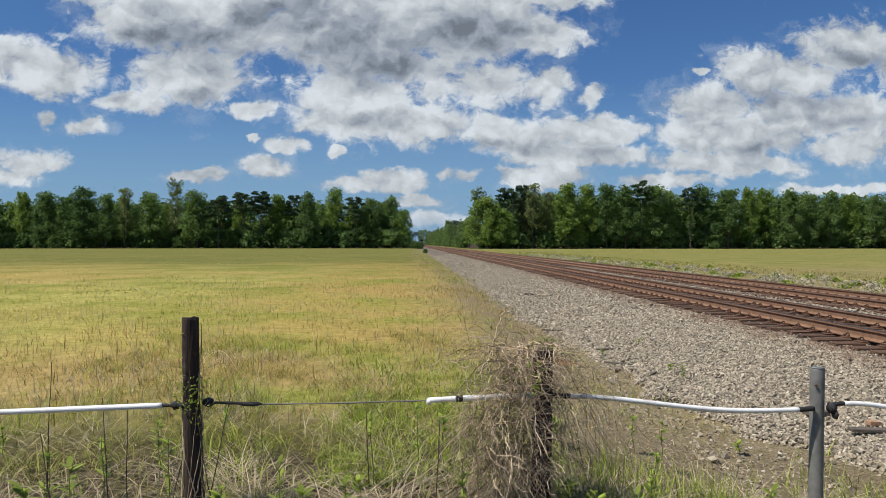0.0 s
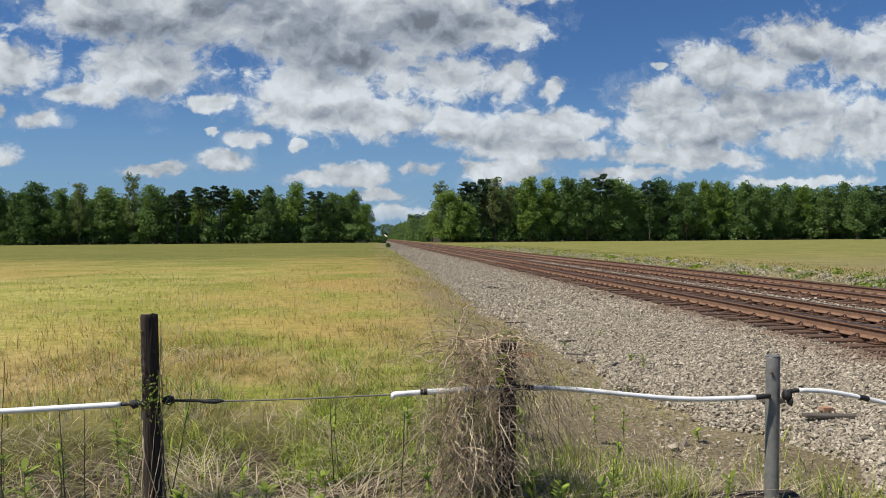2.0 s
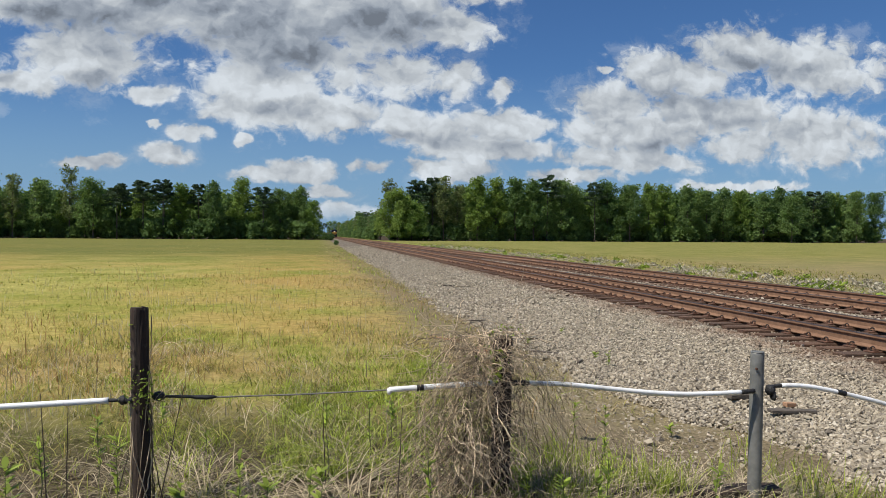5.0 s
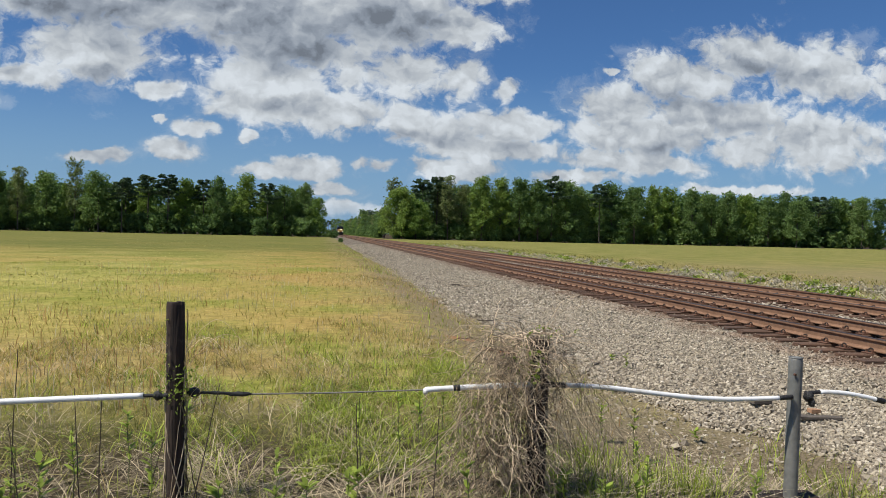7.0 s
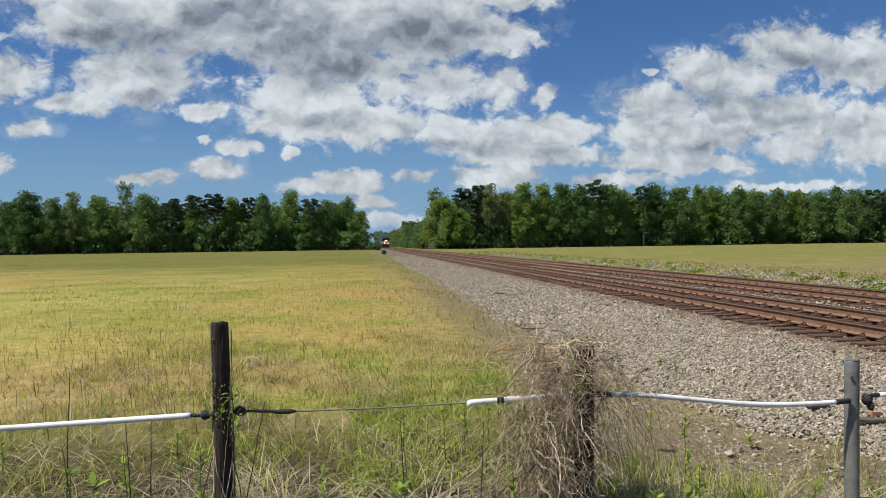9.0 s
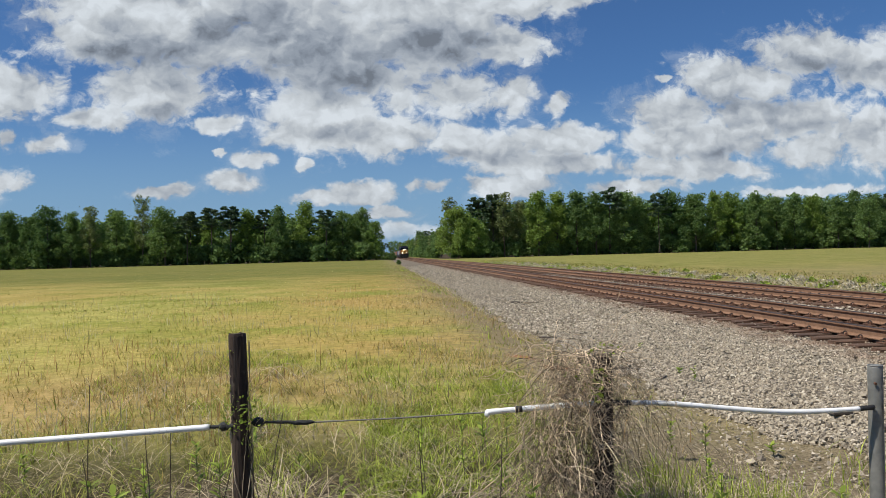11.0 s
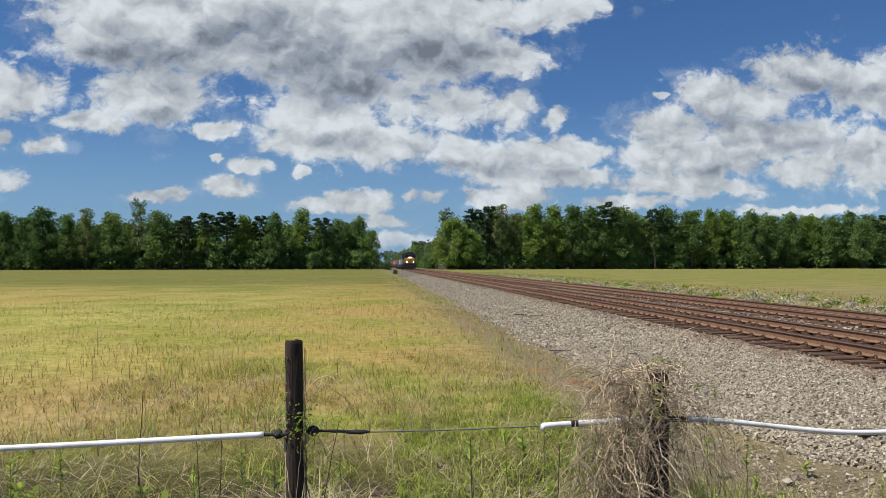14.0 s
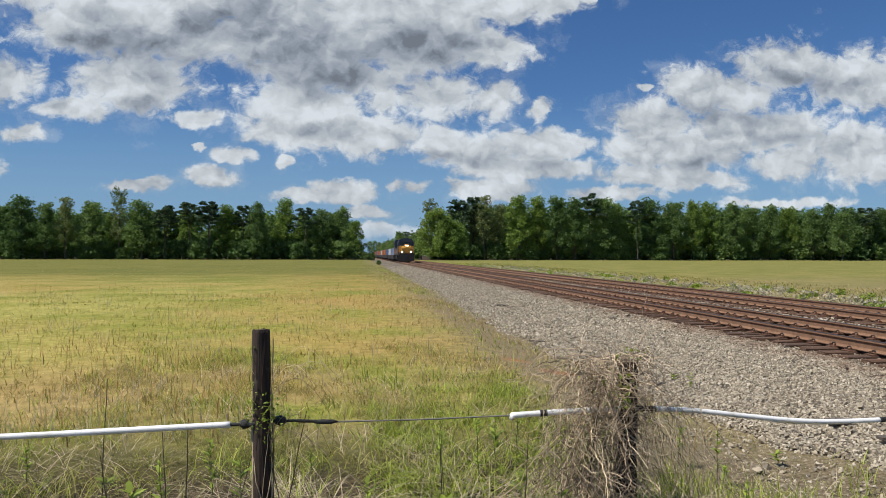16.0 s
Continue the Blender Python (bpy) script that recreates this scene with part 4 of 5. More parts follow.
def container(colour):
    """A corrugated freight box, 14 m long."""
    n = 90
    w, h, l = 1.26, 2.45, 14.0
    e = new("container")
    for s in (-1, 1):
        ys = np.linspace(0.15, l - 0.15, n)
        xs = s * (w - 0.05 * (np.arange(n) // 2 % 2))
        v = np.concatenate([np.column_stack([xs, ys, np.full(n, 0.15)]), np.column_stack([xs, ys, np.full(n, h - 0.12)])])
        i = np.arange(n - 1)
        part("side_panel", np_mesh("side_panel", v, np.column_stack([i, i + 1, i + 1 + n, i + n]), BOX_MAT[colour]), e)
    part("roof_panel", bm_mesh("roof_panel", box((2.5, l - 0.1, 0.06), (0, l / 2, h - 0.08), 0.01), BOX_MAT[colour]), e)
    part("floor_panel", bm_mesh("floor_panel", box((2.45, l - 0.1, 0.12), (0, l / 2, 0.1), 0.01), BOX_MAT[colour]), e)
    for y in (0.06, l - 0.06):
        part("end_wall", bm_mesh("end_wall", box((2.46, 0.08, h - 0.2), (0, y, h / 2), 0.01), BOX_MAT[colour]), e)
        for s in (-1, 1):
            part("corner_post", bm_mesh("corner_post", box((0.16, 0.16, h), (s * (w - 0.06), y, h / 2), 0.01), BOX_MAT[colour]), e)
    for s in (-1, 1):
        for z in (0.07, h - 0.07):
            part("side_rail", bm_mesh("side_rail", box((0.08, l - 0.2, 0.14), (s * (w - 0.03), l / 2, z), 0.01), BOX_MAT[colour]), e)
    return tagged(e, colour + " corrugated freight container on a well car", "container", "containers on the train")


engine = locomotive()
LOAD = ["slate blue", "white", "blue", "orange", "orange", "white", "orange", "red-brown", "orange", "blue", "orange", "red-brown", "orange", "white", "orange", "orange"]
first_car, boxes = well_car(), {}
wagons, loads = [], []
for i, colour in enumerate(LOAD):
    wagons.append(first_car if i == 0 else copy_thing(first_car, Matrix.Identity(4)))
    if colour in boxes:
        loads.append(copy_thing(boxes[colour], Matrix.Identity(4)))
    else:
        boxes[colour] = container(colour)
        loads.append(boxes[colour])

SPEED, FRONT_AT_END = 26.9, 142.0


def motions():
    """The train comes on along the near track at a steady speed."""
    x = TRACK_X[0]
    for thing, back, up in [(engine, 0.0, 0.0)] + [(w, 22.6 + i * 19.0, 0.0) for i, w in enumerate(wagons)] + [(c, 24.8 + i * 19.0, 0.43) for i, c in enumerate(loads)]:
        walk(thing, [(t, pose(x, FRONT_AT_END + SPEED * (16.0 - t) + back, RAIL_TOP + up)) for t in (0.0, 4.0, 8.0, 12.0, 16.0)])
    # the bird soars in a wide curve
    walk(bird, [(t, pose(bx, 150.0, bz, 0, roll, yaw)) for t, bx, bz, roll, yaw in BIRD_PATH])

# ---------- fence ----------
FENCE_Y = 4.75


def build_post_wood(nt, b):
    p = local(nt)
    grain = noise_of(nt, nd(nt, "ShaderNodeVectorMath", {"operation": "MULTIPLY"}, i0=p, i1=(60.0, 60.0, 3.0)).outputs[0], 1.0, 6, 0.7)
    c = mix(nt, smooth(nt, grain, 0.3, 0.7), (0.020, 0.013, 0.009), (0.062, 0.037, 0.025))
    lichen = smooth(nt, noise_of(nt, p, 18.0, 4), 0.6, 0.75)
    c = mix(nt, mth(nt, "MULTIPLY", lichen, 0.25), c, (0.19, 0.17, 0.13))
    wire(nt, c, b.inputs["Base Color"])
    b.inputs["Roughness"].default_value = 0.9
    bumped(nt, b, grain, 0.9, 0.012)


def build_sleeve(nt, b):
    p = local(nt)
    n = noise_of(nt, p, 6.0, 5)
    g = noise_of(nt, p, 50.0, 4, 0.7)
    c = mix(nt, smooth(nt, n, 0.45, 0.75), (0.80, 0.80, 0.78), (0.55, 0.53, 0.47))
    c = mix(nt, mth(nt, "MULTIPLY", smooth(nt, g, 0.55, 0.8), 0.5), c, (0.34, 0.31, 0.25))
    wire(nt, c, b.inputs["Base Color"])
    b.inputs["Roughness"].default_value = 0.45
    bumped(nt, b, g, 0.15, 0.004)


def build_zinc(nt, b):
    p = local(nt)
    n = noise_of(nt, p, 14.0, 5)
    g = noise_of(nt, p, 80.0, 3)
    c = mix(nt, smooth(nt, n, 0.3, 0.7), (0.17, 0.17, 0.155), (0.25, 0.245, 0.22))
    rust = smooth(nt, noise_of(nt, p, 7.0, 5, 0.7), 0.62, 0.75)
    c = mix(nt, mth(nt, "MULTIPLY", rust, 0.5), c, (0.22, 0.13, 0.08))
    wire(nt, c, b.inputs["Base Color"])
    wire(nt, mth(nt, "MULTIPLY_ADD", g, 0.25, 0.45), b.inputs["Roughness"])
    b.inputs["Metallic"].default_value = 0.35
    bumped(nt, b, g, 0.2, 0.003)


POST_WOOD = material("weathered post wood", build_post_wood)
SLEEVE = material("white plastic sleeve", build_sleeve)
ZINC = material("dull galvanised steel", build_zinc)
TAPE = plain("black tape", (0.015, 0.014, 0.014), 0.55, 0, 0.3, 30.0, 0.5)
CABLE = plain("frayed grey cable", (0.22, 0.21, 0.18), 0.7, 0.2, 0.4, 60.0, 0.4)


def post_mesh(r, h, seed, mat, wob=0.004, seg=18):
    """A round post with flats, checks and an uneven, chamfered top."""
    rg = random.Random(seed)
    bm = bmesh.new()
    zs = [-0.35] + [h * i / 9 for i in range(9)] + [h - 0.012, h]
    rings = []
    for k, z in enumerate(zs):
        rr = r * (0.93 if k == len(zs) - 1 else 1.0)
        rings.append([bm.verts.new(((rr + rg.uniform(-wob, wob)) * math.cos(a), (rr + rg.uniform(-wob, wob)) * math.sin(a), z + (rg.uniform(-wob, wob) if k > 9 else 0)))
                      for a in (2 * math.pi * i / seg for i in range(seg))])
    for a, b in zip(rings, rings[1:]):
        for i in range(seg):
            bm.faces.new((a[i], a[(i + 1) % seg], b[(i + 1) % seg], b[i]))
    bm.faces.new(rings[-1])
    return bm_mesh("post", bm, mat)


def wooden_post(x, y, top, r, seed, label, lean=0.0):
    e = new("fence_post")
    e.matrix_basis = pose(x, y, float(lie(x, y)), 0, lean, 0)
    part("shaft", post_mesh(r, top - float(lie(x, y)), seed, POST_WOOD), e)
    return tagged(e, label, "fence post", "fence posts")


post_a = wooden_post(-1.508, 4.75, 1.160, 0.046, 3, "dark weathered round wooden fence post with climbing vines", -0.6)
post_b = wooden_post(0.50, 4.77, 0.965, 0.058, 5, "dark wooden fence post smothered in dead vines", 0.8)
post_c = new("fence_post")
post_c.matrix_basis = pose(2.165, 4.80, float(lie(2.165, 4.8)), 0, 0.6, 0)
h = 0.838 - float(lie(2.165, 4.8))
pm = post_mesh(0.0415, h, 9, ZINC, 0.0006, 28)
for f in pm.polygons:
    f.use_smooth = abs(f.normal.z) < 0.5
part("pipe", pm, post_c)
part("rim", np_mesh("rim", *tubes(np.array([[(0.039 * math.cos(a), 0.039 * math.sin(a), h) for a in np.linspace(0, 2 * math.pi, 25)]]), np.full((1, 25), 0.004), 6), ZINC, True), post_c)
part("bolt_head", bm_mesh("bolt_head", rod(0.008, (-0.03, -0.048, h - 0.10), (-0.03, -0.036, h - 0.10), 8), RUST), post_c)
tagged(post_c, "grey galvanised steel pipe fence post", "fence post", "fence posts")


def swept(name, pts, radius, mat, parent, label="", rough=0.0, seed=1, sides=12):
    """A bar that follows a smooth line through the points."""
    rg = np.random.default_rng(seed)
    p = np.array(pts, float)
    t = np.concatenate([[0], np.cumsum(np.linalg.norm(np.diff(p, axis=0), axis=1))])
    s = np.linspace(0, t[-1], max(8, int(t[-1] / 0.03)))
    # cubic through the points by averaging two piecewise passes
    fine = np.stack([np.interp(s, t, p[:, i]) for i in range(3)], -1)
    for _ in range(6):
        fine[1:-1] = (fine[:-2] + 2 * fine[1:-1] + fine[2:]) / 4
    rad = radius + rg.uniform(-rough, rough, len(s))
    v, f = tubes(fine[None], rad[None], sides)
    n = len(v)
    me = np_mesh(name, v, f, mat, True)
    bm = bmesh.new()
    bm.from_mesh(me)
    bm.verts.ensure_lookup_table()
    bm.faces.new([bm.verts[i] for i in range(sides)][::-1])
    bm.faces.new([bm.verts[n - sides + i] for i in range(sides)])
    bm.to_mesh(me)
    bm.free()
    return part(name, me, parent, label)


def knob(name, at, r, length, mat, parent, seed):
    """A lumpy wrapped knot along x."""
    rg = random.Random(seed)
    bm = bmesh.new()
    bmesh.ops.create_icosphere(bm, subdivisions=3, radius=1.0)
    for v in bm.verts:
        n = 1 + 0.22 * noise.noise(v.co * 2.3 + Vector((seed, 0, 0)))
        v.co = Vector((v.co.x * length / 2 * n, v.co.y * r * n, v.co.z * r * n)) + Vector(at)
    return part(name, bm_mesh(name, bm, mat, True), parent)


def rail_run(name, label):
    return tagged(new(name), label, "fence rail", "fence rails")


Y = FENCE_Y
run = rail_run("fence_rail", "white plastic pipe sleeve on a wire, ends taped black")
swept("sleeve", [(-4.2, Y, 0.60), (-3.4, Y, 0.605), (-2.585, Y, 0.627), (-1.678, Y, 0.657)], 0.0165, SLEEVE, run, "dirty white plastic pipe")
swept("tape_wrap", [(-1.69, Y, 0.657), (-1.65, Y, 0.657), (-1.57, Y, 0.657)], 0.010, TAPE, run, "black tape", 0.002, 2)
knob("insulator", (-1.603, Y, 0.657), 0.025, 0.055, TAPE, run, 3)
knob("wire_knot", (-1.56, Y - 0.02, 0.66), 0.015, 0.06, TAPE, run, 4)

run = rail_run("fence_wire", "bare grey wire strung between fence posts, taped black")
knob("insulator", (-1.42, Y, 0.672), 0.026, 0.07, TAPE, run, 5)
swept("tape_wrap", [(-1.44, Y, 0.672), (-1.30, Y, 0.668), (-1.22, Y, 0.664), (-1.135, Y, 0.658)], 0.008, TAPE, run, "black tape", 0.002, 6)
knob("tape_lump", (-1.18, Y, 0.660), 0.0135, 0.13, TAPE, run, 7)
swept("wire", [(-1.16, Y, 0.659), (-0.675, Y, 0.660), (-0.15, Y, 0.672)], 0.0048, CABLE, run, "", 0.0008, 8, 6)

run = rail_run("fence_rail", "short white plastic pipe sleeve running into dead vines")
swept("sleeve", [(-0.16, Y, 0.672), (0.05, Y, 0.682), (0.27, Y, 0.692), (0.46, Y, 0.696)], 0.0165, SLEEVE, run, "dirty white plastic pipe")
swept("tape_band", [(0.0, Y, 0.6795), (0.02, Y, 0.6805), (0.04, Y, 0.6815)], 0.0185, TAPE, run, "black tape band", 0.0006, 9)
knob("torn_end", (-0.158, Y, 0.664), 0.02, 0.03, SLEEVE, run, 10)

run = rail_run("fence_rail", "long sagging white plastic pipe sleeve between fence posts")
swept("tape_wrap", [(0.56, Y, 0.695), (0.61, Y, 0.694), (0.67, Y, 0.690)], 0.017, TAPE, run, "black tape", 0.002, 11)
swept("sleeve", [(0.655, Y, 0.691), (0.80, Y, 0.685), (0.975, Y, 0.668), (1.15, Y, 0.645), (1.312, Y, 0.625), (1.48, Y, 0.606), (1.651, Y, 0.595), (1.85, Y, 0.593), (2.043, Y, 0.597)], 0.0145, SLEEVE, run, "dirty white plastic pipe")
swept("spliced_sleeve", [(1.38, Y + 0.008, 0.608), (1.52, Y + 0.008, 0.594), (1.66, Y + 0.008, 0.586), (1.80, Y + 0.006, 0.588)], 0.0115, SLEEVE, run, "second white sleeve lying along the first")
swept("tape_wrap", [(2.035, Y, 0.597), (2.08, Y, 0.599), (2.13, Y + 0.01, 0.60)], 0.0155, TAPE, run, "black tape", 0.001, 12)

run = rail_run("fence_rail", "white plastic pipe sleeve with black tape bands")
knob("insulator", (2.235, Y, 0.605), 0.034, 0.055, TAPE, run, 13)
knob("tape_tail", (2.25, Y - 0.01, 0.57), 0.03, 0.03, TAPE, run, 14)
swept("tape_wrap", [(2.24, Y, 0.622), (2.28, Y, 0.632), (2.33, Y, 0.631)], 0.0135, TAPE, run, "black tape", 0.002, 15)
swept("sleeve", [(2.31, Y, 0.632), (2.45, Y, 0.628), (2.60, Y, 0.603), (2.724, Y, 0.574), (2.95, Y, 0.52), (3.112, Y, 0.473), (3.5, Y, 0.40), (4.2, Y, 0.36)], 0.0145, SLEEVE, run, "dirty white plastic pipe")
swept("tape_band", [(2.70, Y, 0.581), (2.724, Y, 0.575), (2.76, Y, 0.566)], 0.0168, TAPE, run, "black tape band", 0.001, 16)
swept("tape_band", [(3.09, Y, 0.481), (3.13, Y, 0.468), (3.17, Y, 0.459)], 0.0168, TAPE, run, "black tape band", 0.001, 17)

# the ground timber between the posts
bm = box((1.72, 0.15, 0.15), (1.52, 4.86, -0.10), 0.014, Matrix.Rotation(0.02, 4, "Y"))
bmesh.ops.subdivide_edges(bm, edges=[e for e in bm.edges if e.calc_length() > 1], cuts=14)
for v in bm.verts:
    v.co += 0.012 * Vector((noise.noise(v.co * 9), noise.noise(v.co * 9 + Vector((5, 0, 0))), noise.noise(v.co * 9 + Vector((0, 5, 0)))))
tagged(new("ground_timber", bm_mesh("ground_timber", bm, POST_WOOD)), "rotten dark timber lying along the fence's foot", "timber")

# ---------- grass, vines, weeds ----------


def straw_colour(a, b):
    def f(nt):
        n = noise_of(nt, spot(nt), 2.0, 3)
        rnd = nd(nt, "ShaderNodeNewGeometry").outputs["Random Per Island"]
        return mix(nt, mth(nt, "ADD", mth(nt, "MULTIPLY", n, 0.5), mth(nt, "MULTIPLY", rnd, 0.5)), a, b)
    return f


STRAW = leafy("dead grass straw", straw_colour((0.14, 0.105, 0.06), (0.66, 0.55, 0.37)), 0.2, 0.7, 0.25, 0.35, 1.3)
PALE_STALK = leafy("bleached bank stems", straw_colour((0.26, 0.22, 0.15), (0.62, 0.56, 0.44)), 0.3, 0.7)
RUDDY = leafy("ruddy seed heads", straw_colour((0.30, 0.16, 0.07), (0.56, 0.37, 0.17)), 0.35, 0.7)
VINE_DEAD = leafy("dead vine stems", straw_colour((0.10, 0.072, 0.045), (0.62, 0.49, 0.34)), 0.15, 0.8, 0.25, 0.6, 1.65)
GREEN_BLADE = leafy("fresh green blades", straw_colour((0.22, 0.29, 0.038), (0.44, 0.49, 0.085)), 0.45, 0.5, 0.25, 0.5, 1.3)
WEED_LEAF = leafy("weed leaves", straw_colour((0.19, 0.265, 0.035), (0.33, 0.40, 0.07)), 0.4, 0.45)
WEED_STEM = plain("weed stem", (0.12, 0.13, 0.05), 0.7, 0, 0.3, 20, 0)
DARK_STEM = plain("dry dark stem", (0.07, 0.05, 0.035), 0.8, 0, 0.3, 20, 0)


def ribbons(base, heading, height, lean, width, k=3, curl=1.6):
    """Grass blades: tapering strips that bend over. base (n, 3), the rest (n,)."""
    n = len(base)
    s = np.linspace(0, 1, k)[None, :]
    out = (lean * height)[:, None] * s ** curl
    up = height[:, None] * (s - 0.35 * np.minimum(lean, 1.5)[:, None] * s ** 2.2)
    dx, dy = np.cos(heading)[:, None], np.sin(heading)[:, None]
    c = np.stack([base[:, :1] + out * dx, base[:, 1:2] + out * dy, base[:, 2:3] + up], -1)
    w = (width[:, None] * (1 - 0.85 * s ** 1.5))[..., None] * 0.5
    side = np.stack([-np.sin(heading), np.cos(heading), np.zeros(n)], -1)[:, None, :]
    v = np.stack([c - side * w, c + side * w], 2).reshape(-1, 3)
    i, j = np.meshgrid(np.arange(n), np.arange(k - 1), indexing="ij")
    b = (i * k + j) * 2
    return v, np.stack([b, b + 1, b + 3, b + 2], -1).reshape(-1, 4)


def on_ground(x, y):
    return np.stack([x, y, lie(x, y) - 0.01], -1)


LATTICE = np.random.default_rng(77).random((64, 64))


def patchy(x, y, scale):
    """Smooth random patches between 0 and 1."""
    total = 0
    for k, w in ((1.0, 0.6), (2.7, 0.4)):
        u, v = np.asarray(x) * scale * k + 300, np.asarray(y) * scale * k + 300
        i, j = np.floor(u).astype(int), np.floor(v).astype(int)
        f, g = u - i, v - j
        f, g = f * f * (3 - 2 * f), g * g * (3 - 2 * g)
        at = lambda a, b: LATTICE[(i + a) % 64, (j + b) % 64]
        total = total + w * ((at(0, 0) * (1 - f) + at(1, 0) * f) * (1 - g) + (at(0, 1) * (1 - f) + at(1, 1) * f) * g)
    return np.clip((total - 0.2) / 0.6, 0, 1)


def clumpy(x, y, r, keep, scale=1.0):
    """Keeps more blades where the sward is thick."""
    m = r.random(len(x)) < np.clip(keep + (1 - keep) * patchy(x, y, scale * 1.6), 0.02, 1)
    return x[m], y[m]


def sward(name, n, xr, yr, hr, wr, mat, seed, k=3, lean=(0.1, 0.7), keep=0.3, fan=False, right=None, scale=1.0, label="", curl=1.6, fade=1.25):
    r = np.random.default_rng(seed)
    y = yr[0] + (yr[1] - yr[0]) * r.random(n) ** fade
    x = r.uniform(xr[0], xr[1], n) * (y if fan else 1.0)
    if right:
        x = r.triangular(right[0], (right[0] + 2 * right[1]) / 3, right[1], n)
    x, y = clumpy(x, y, r, keep, scale)
    if not right:
        m = (x < toe(y) - 0.1 + 0.4 * (r.random(len(x)) - 0.6)) | (x > 15)
        # bare trodden earth between the fence and the stones
        thin = np.clip((x - 0.5) / 2.0, 0, 0.55) + 0.5 * np.clip((x - 0.7) / 0.5, 0, 1) * np.clip((y - 5.2) / 0.5, 0, 1) * (y < 16)
        thin = np.minimum(thin, 0.88)
        m &= r.random(len(x)) > thin * (x < 15)
        x, y = x[m], y[m]
    n = len(x)
    v, f = ribbons(on_ground(x, y), r.uniform(0, 2 * np.pi, n), r.uniform(*hr, n), r.uniform(*lean, n), r.uniform(*wr, n), k, curl)
    return tagged(new(name, np_mesh(name, v, f, mat)), label, "grass", kind="stuff")


sward("near_grass", 60000, (-4.6, 3.4), (4.0, 13.0), (0.06, 0.22), (0.004, 0.009), GRASS, 11, 3, (0.5, 1.8), -0.3, label="mixed straw and green meadow grass along the fence", fade=1.7)
sward("fresh_grass", 34000, (-4.4, 3.6), (4.0, 13.0), (0.08, 0.24), (0.005, 0.011), GREEN_BLADE, 12, 4, (0.3, 1.4), -0.7, scale=0.8, label="fresh green grass tufts", fade=1.7)
sward("fresh_grass", 16000, (-0.9, 0.9), (5.2, 10.0), (0.06, 0.18), (0.006, 0.013), GREEN_BLADE, 26, 3, (0.4, 1.6), -0.2, scale=1.1, label="bright green grass patch in the meadow")
sward("dead_grass", 22000, (-4.4, 3.0), (4.1, 11.0), (0.10, 0.30), (0.003, 0.006), STRAW, 13, 5, (0.9, 2.8), -0.35, scale=0.9, label="matted dead straw stems", curl=1.1, fade=1.9)
sward("dead_grass", 7000, (-4.2, 0.6), (4.1, 5.7), (0.10, 0.32), (0.0045, 0.0075), STRAW, 27, 6, (1.2, 3.0), -0.4, scale=1.3, label="long bleached straw stems fallen over one another", curl=1.0)
sward("meadow_grass", 70000, (-1.0, 0.4), (7.5, 30), (0.05, 0.15), (0.007, 0.016), GRASS_FAR, 14, 3, (0.5, 1.8), 0.0, True, label="straw-yellow meadow grass")
sward("seed_heads", 14000, (-1.0, 0.3), (7.0, 34), (0.14, 0.30), (0.004, 0.009), PALE_STALK, 18, 3, (0.05, 0.5), -0.4, True, scale=0.35, label="thin dry seed stems")
sward("rust_seed_heads", 12000, (-1.0, 0.3), (6.5, 40), (0.12, 0.28), (0.006, 0.014), RUDDY, 28, 3, (0.1, 0.7), -0.6, True, scale=0.22, label="reddish seed heads over the meadow")
sward("far_meadow_grass", 34000, (-0.75, 0.12), (24, 110), (0.03, 0.08), (0.02, 0.05), GRASS_FAR, 15, 3, (0.6, 1.8), 0.0, True, scale=0.4, label="straw-yellow meadow grass")
sward("bank_weeds", 26000, (0, 1), (12, 150), (0.06, 0.28), (0.02, 0.05), GREEN_BLADE, 16, 3, (0.9, 2.2), -1.3, right=(14.6, 21.0), scale=0.30, label="rank grass and weeds along the bank")
sward("bank_straw", 46000, (0, 1), (12, 130), (0.06, 0.26), (0.012, 0.03), PALE_STALK, 17, 3, (1.0, 2.6), -0.6, right=(14.2, 20.0), scale=0.3, label="pale dead stems along the bank")
sward("bank_grass", 22000, (0, 1), (12, 150), (0.06, 0.24), (0.02, 0.045), GRASS_FAR, 19, 3, (0.5, 1.8), 0.2, right=(14.2, 26.0), scale=0.5, label="mixed grass on the bank")

sward("dead_grass", 7000, (0.5, 2.4), (4.55, 5.15), (0.12, 0.34), (0.004, 0.007), STRAW, 23, 5, (0.9, 2.6), 0.2, label="matted dead straw over a timber", curl=1.1)
sward("fresh_grass", 4500, (0.6, 3.1), (4.4, 6.0), (0.08, 0.32), (0.005, 0.010), GREEN_BLADE, 24, 4, (0.2, 0.9), -0.2, scale=1.4, label="fresh green grass tufts")

sward("fresh_grass", 5500, (0.62, 1.75), (4.75, 5.5), (0.14, 0.36), (0.004, 0.009), GREEN_BLADE, 31, 4, (0.1, 0.8), -0.2, scale=1.6, label="upright green grass tufts behind a timber")
sward("dead_grass", 11000, (0, 1), (5.1, 11.5), (0.02, 0.08), (0.004, 0.008), STRAW, 32, 3, (0.8, 2.4), -0.2, right=(0.5, 2.9), scale=1.2, label="short dead grass on trodden dirt")
sward("verge_weeds", 12000, (0, 1), (20, 110), (0.04, 0.14), (0.012, 0.03), GRASS_FAR, 25, 3, (0.5, 1.8), -0.4, right=(-1.6, 2.5), scale=0.25, label="green and dry weeds along the edge of the ballast")
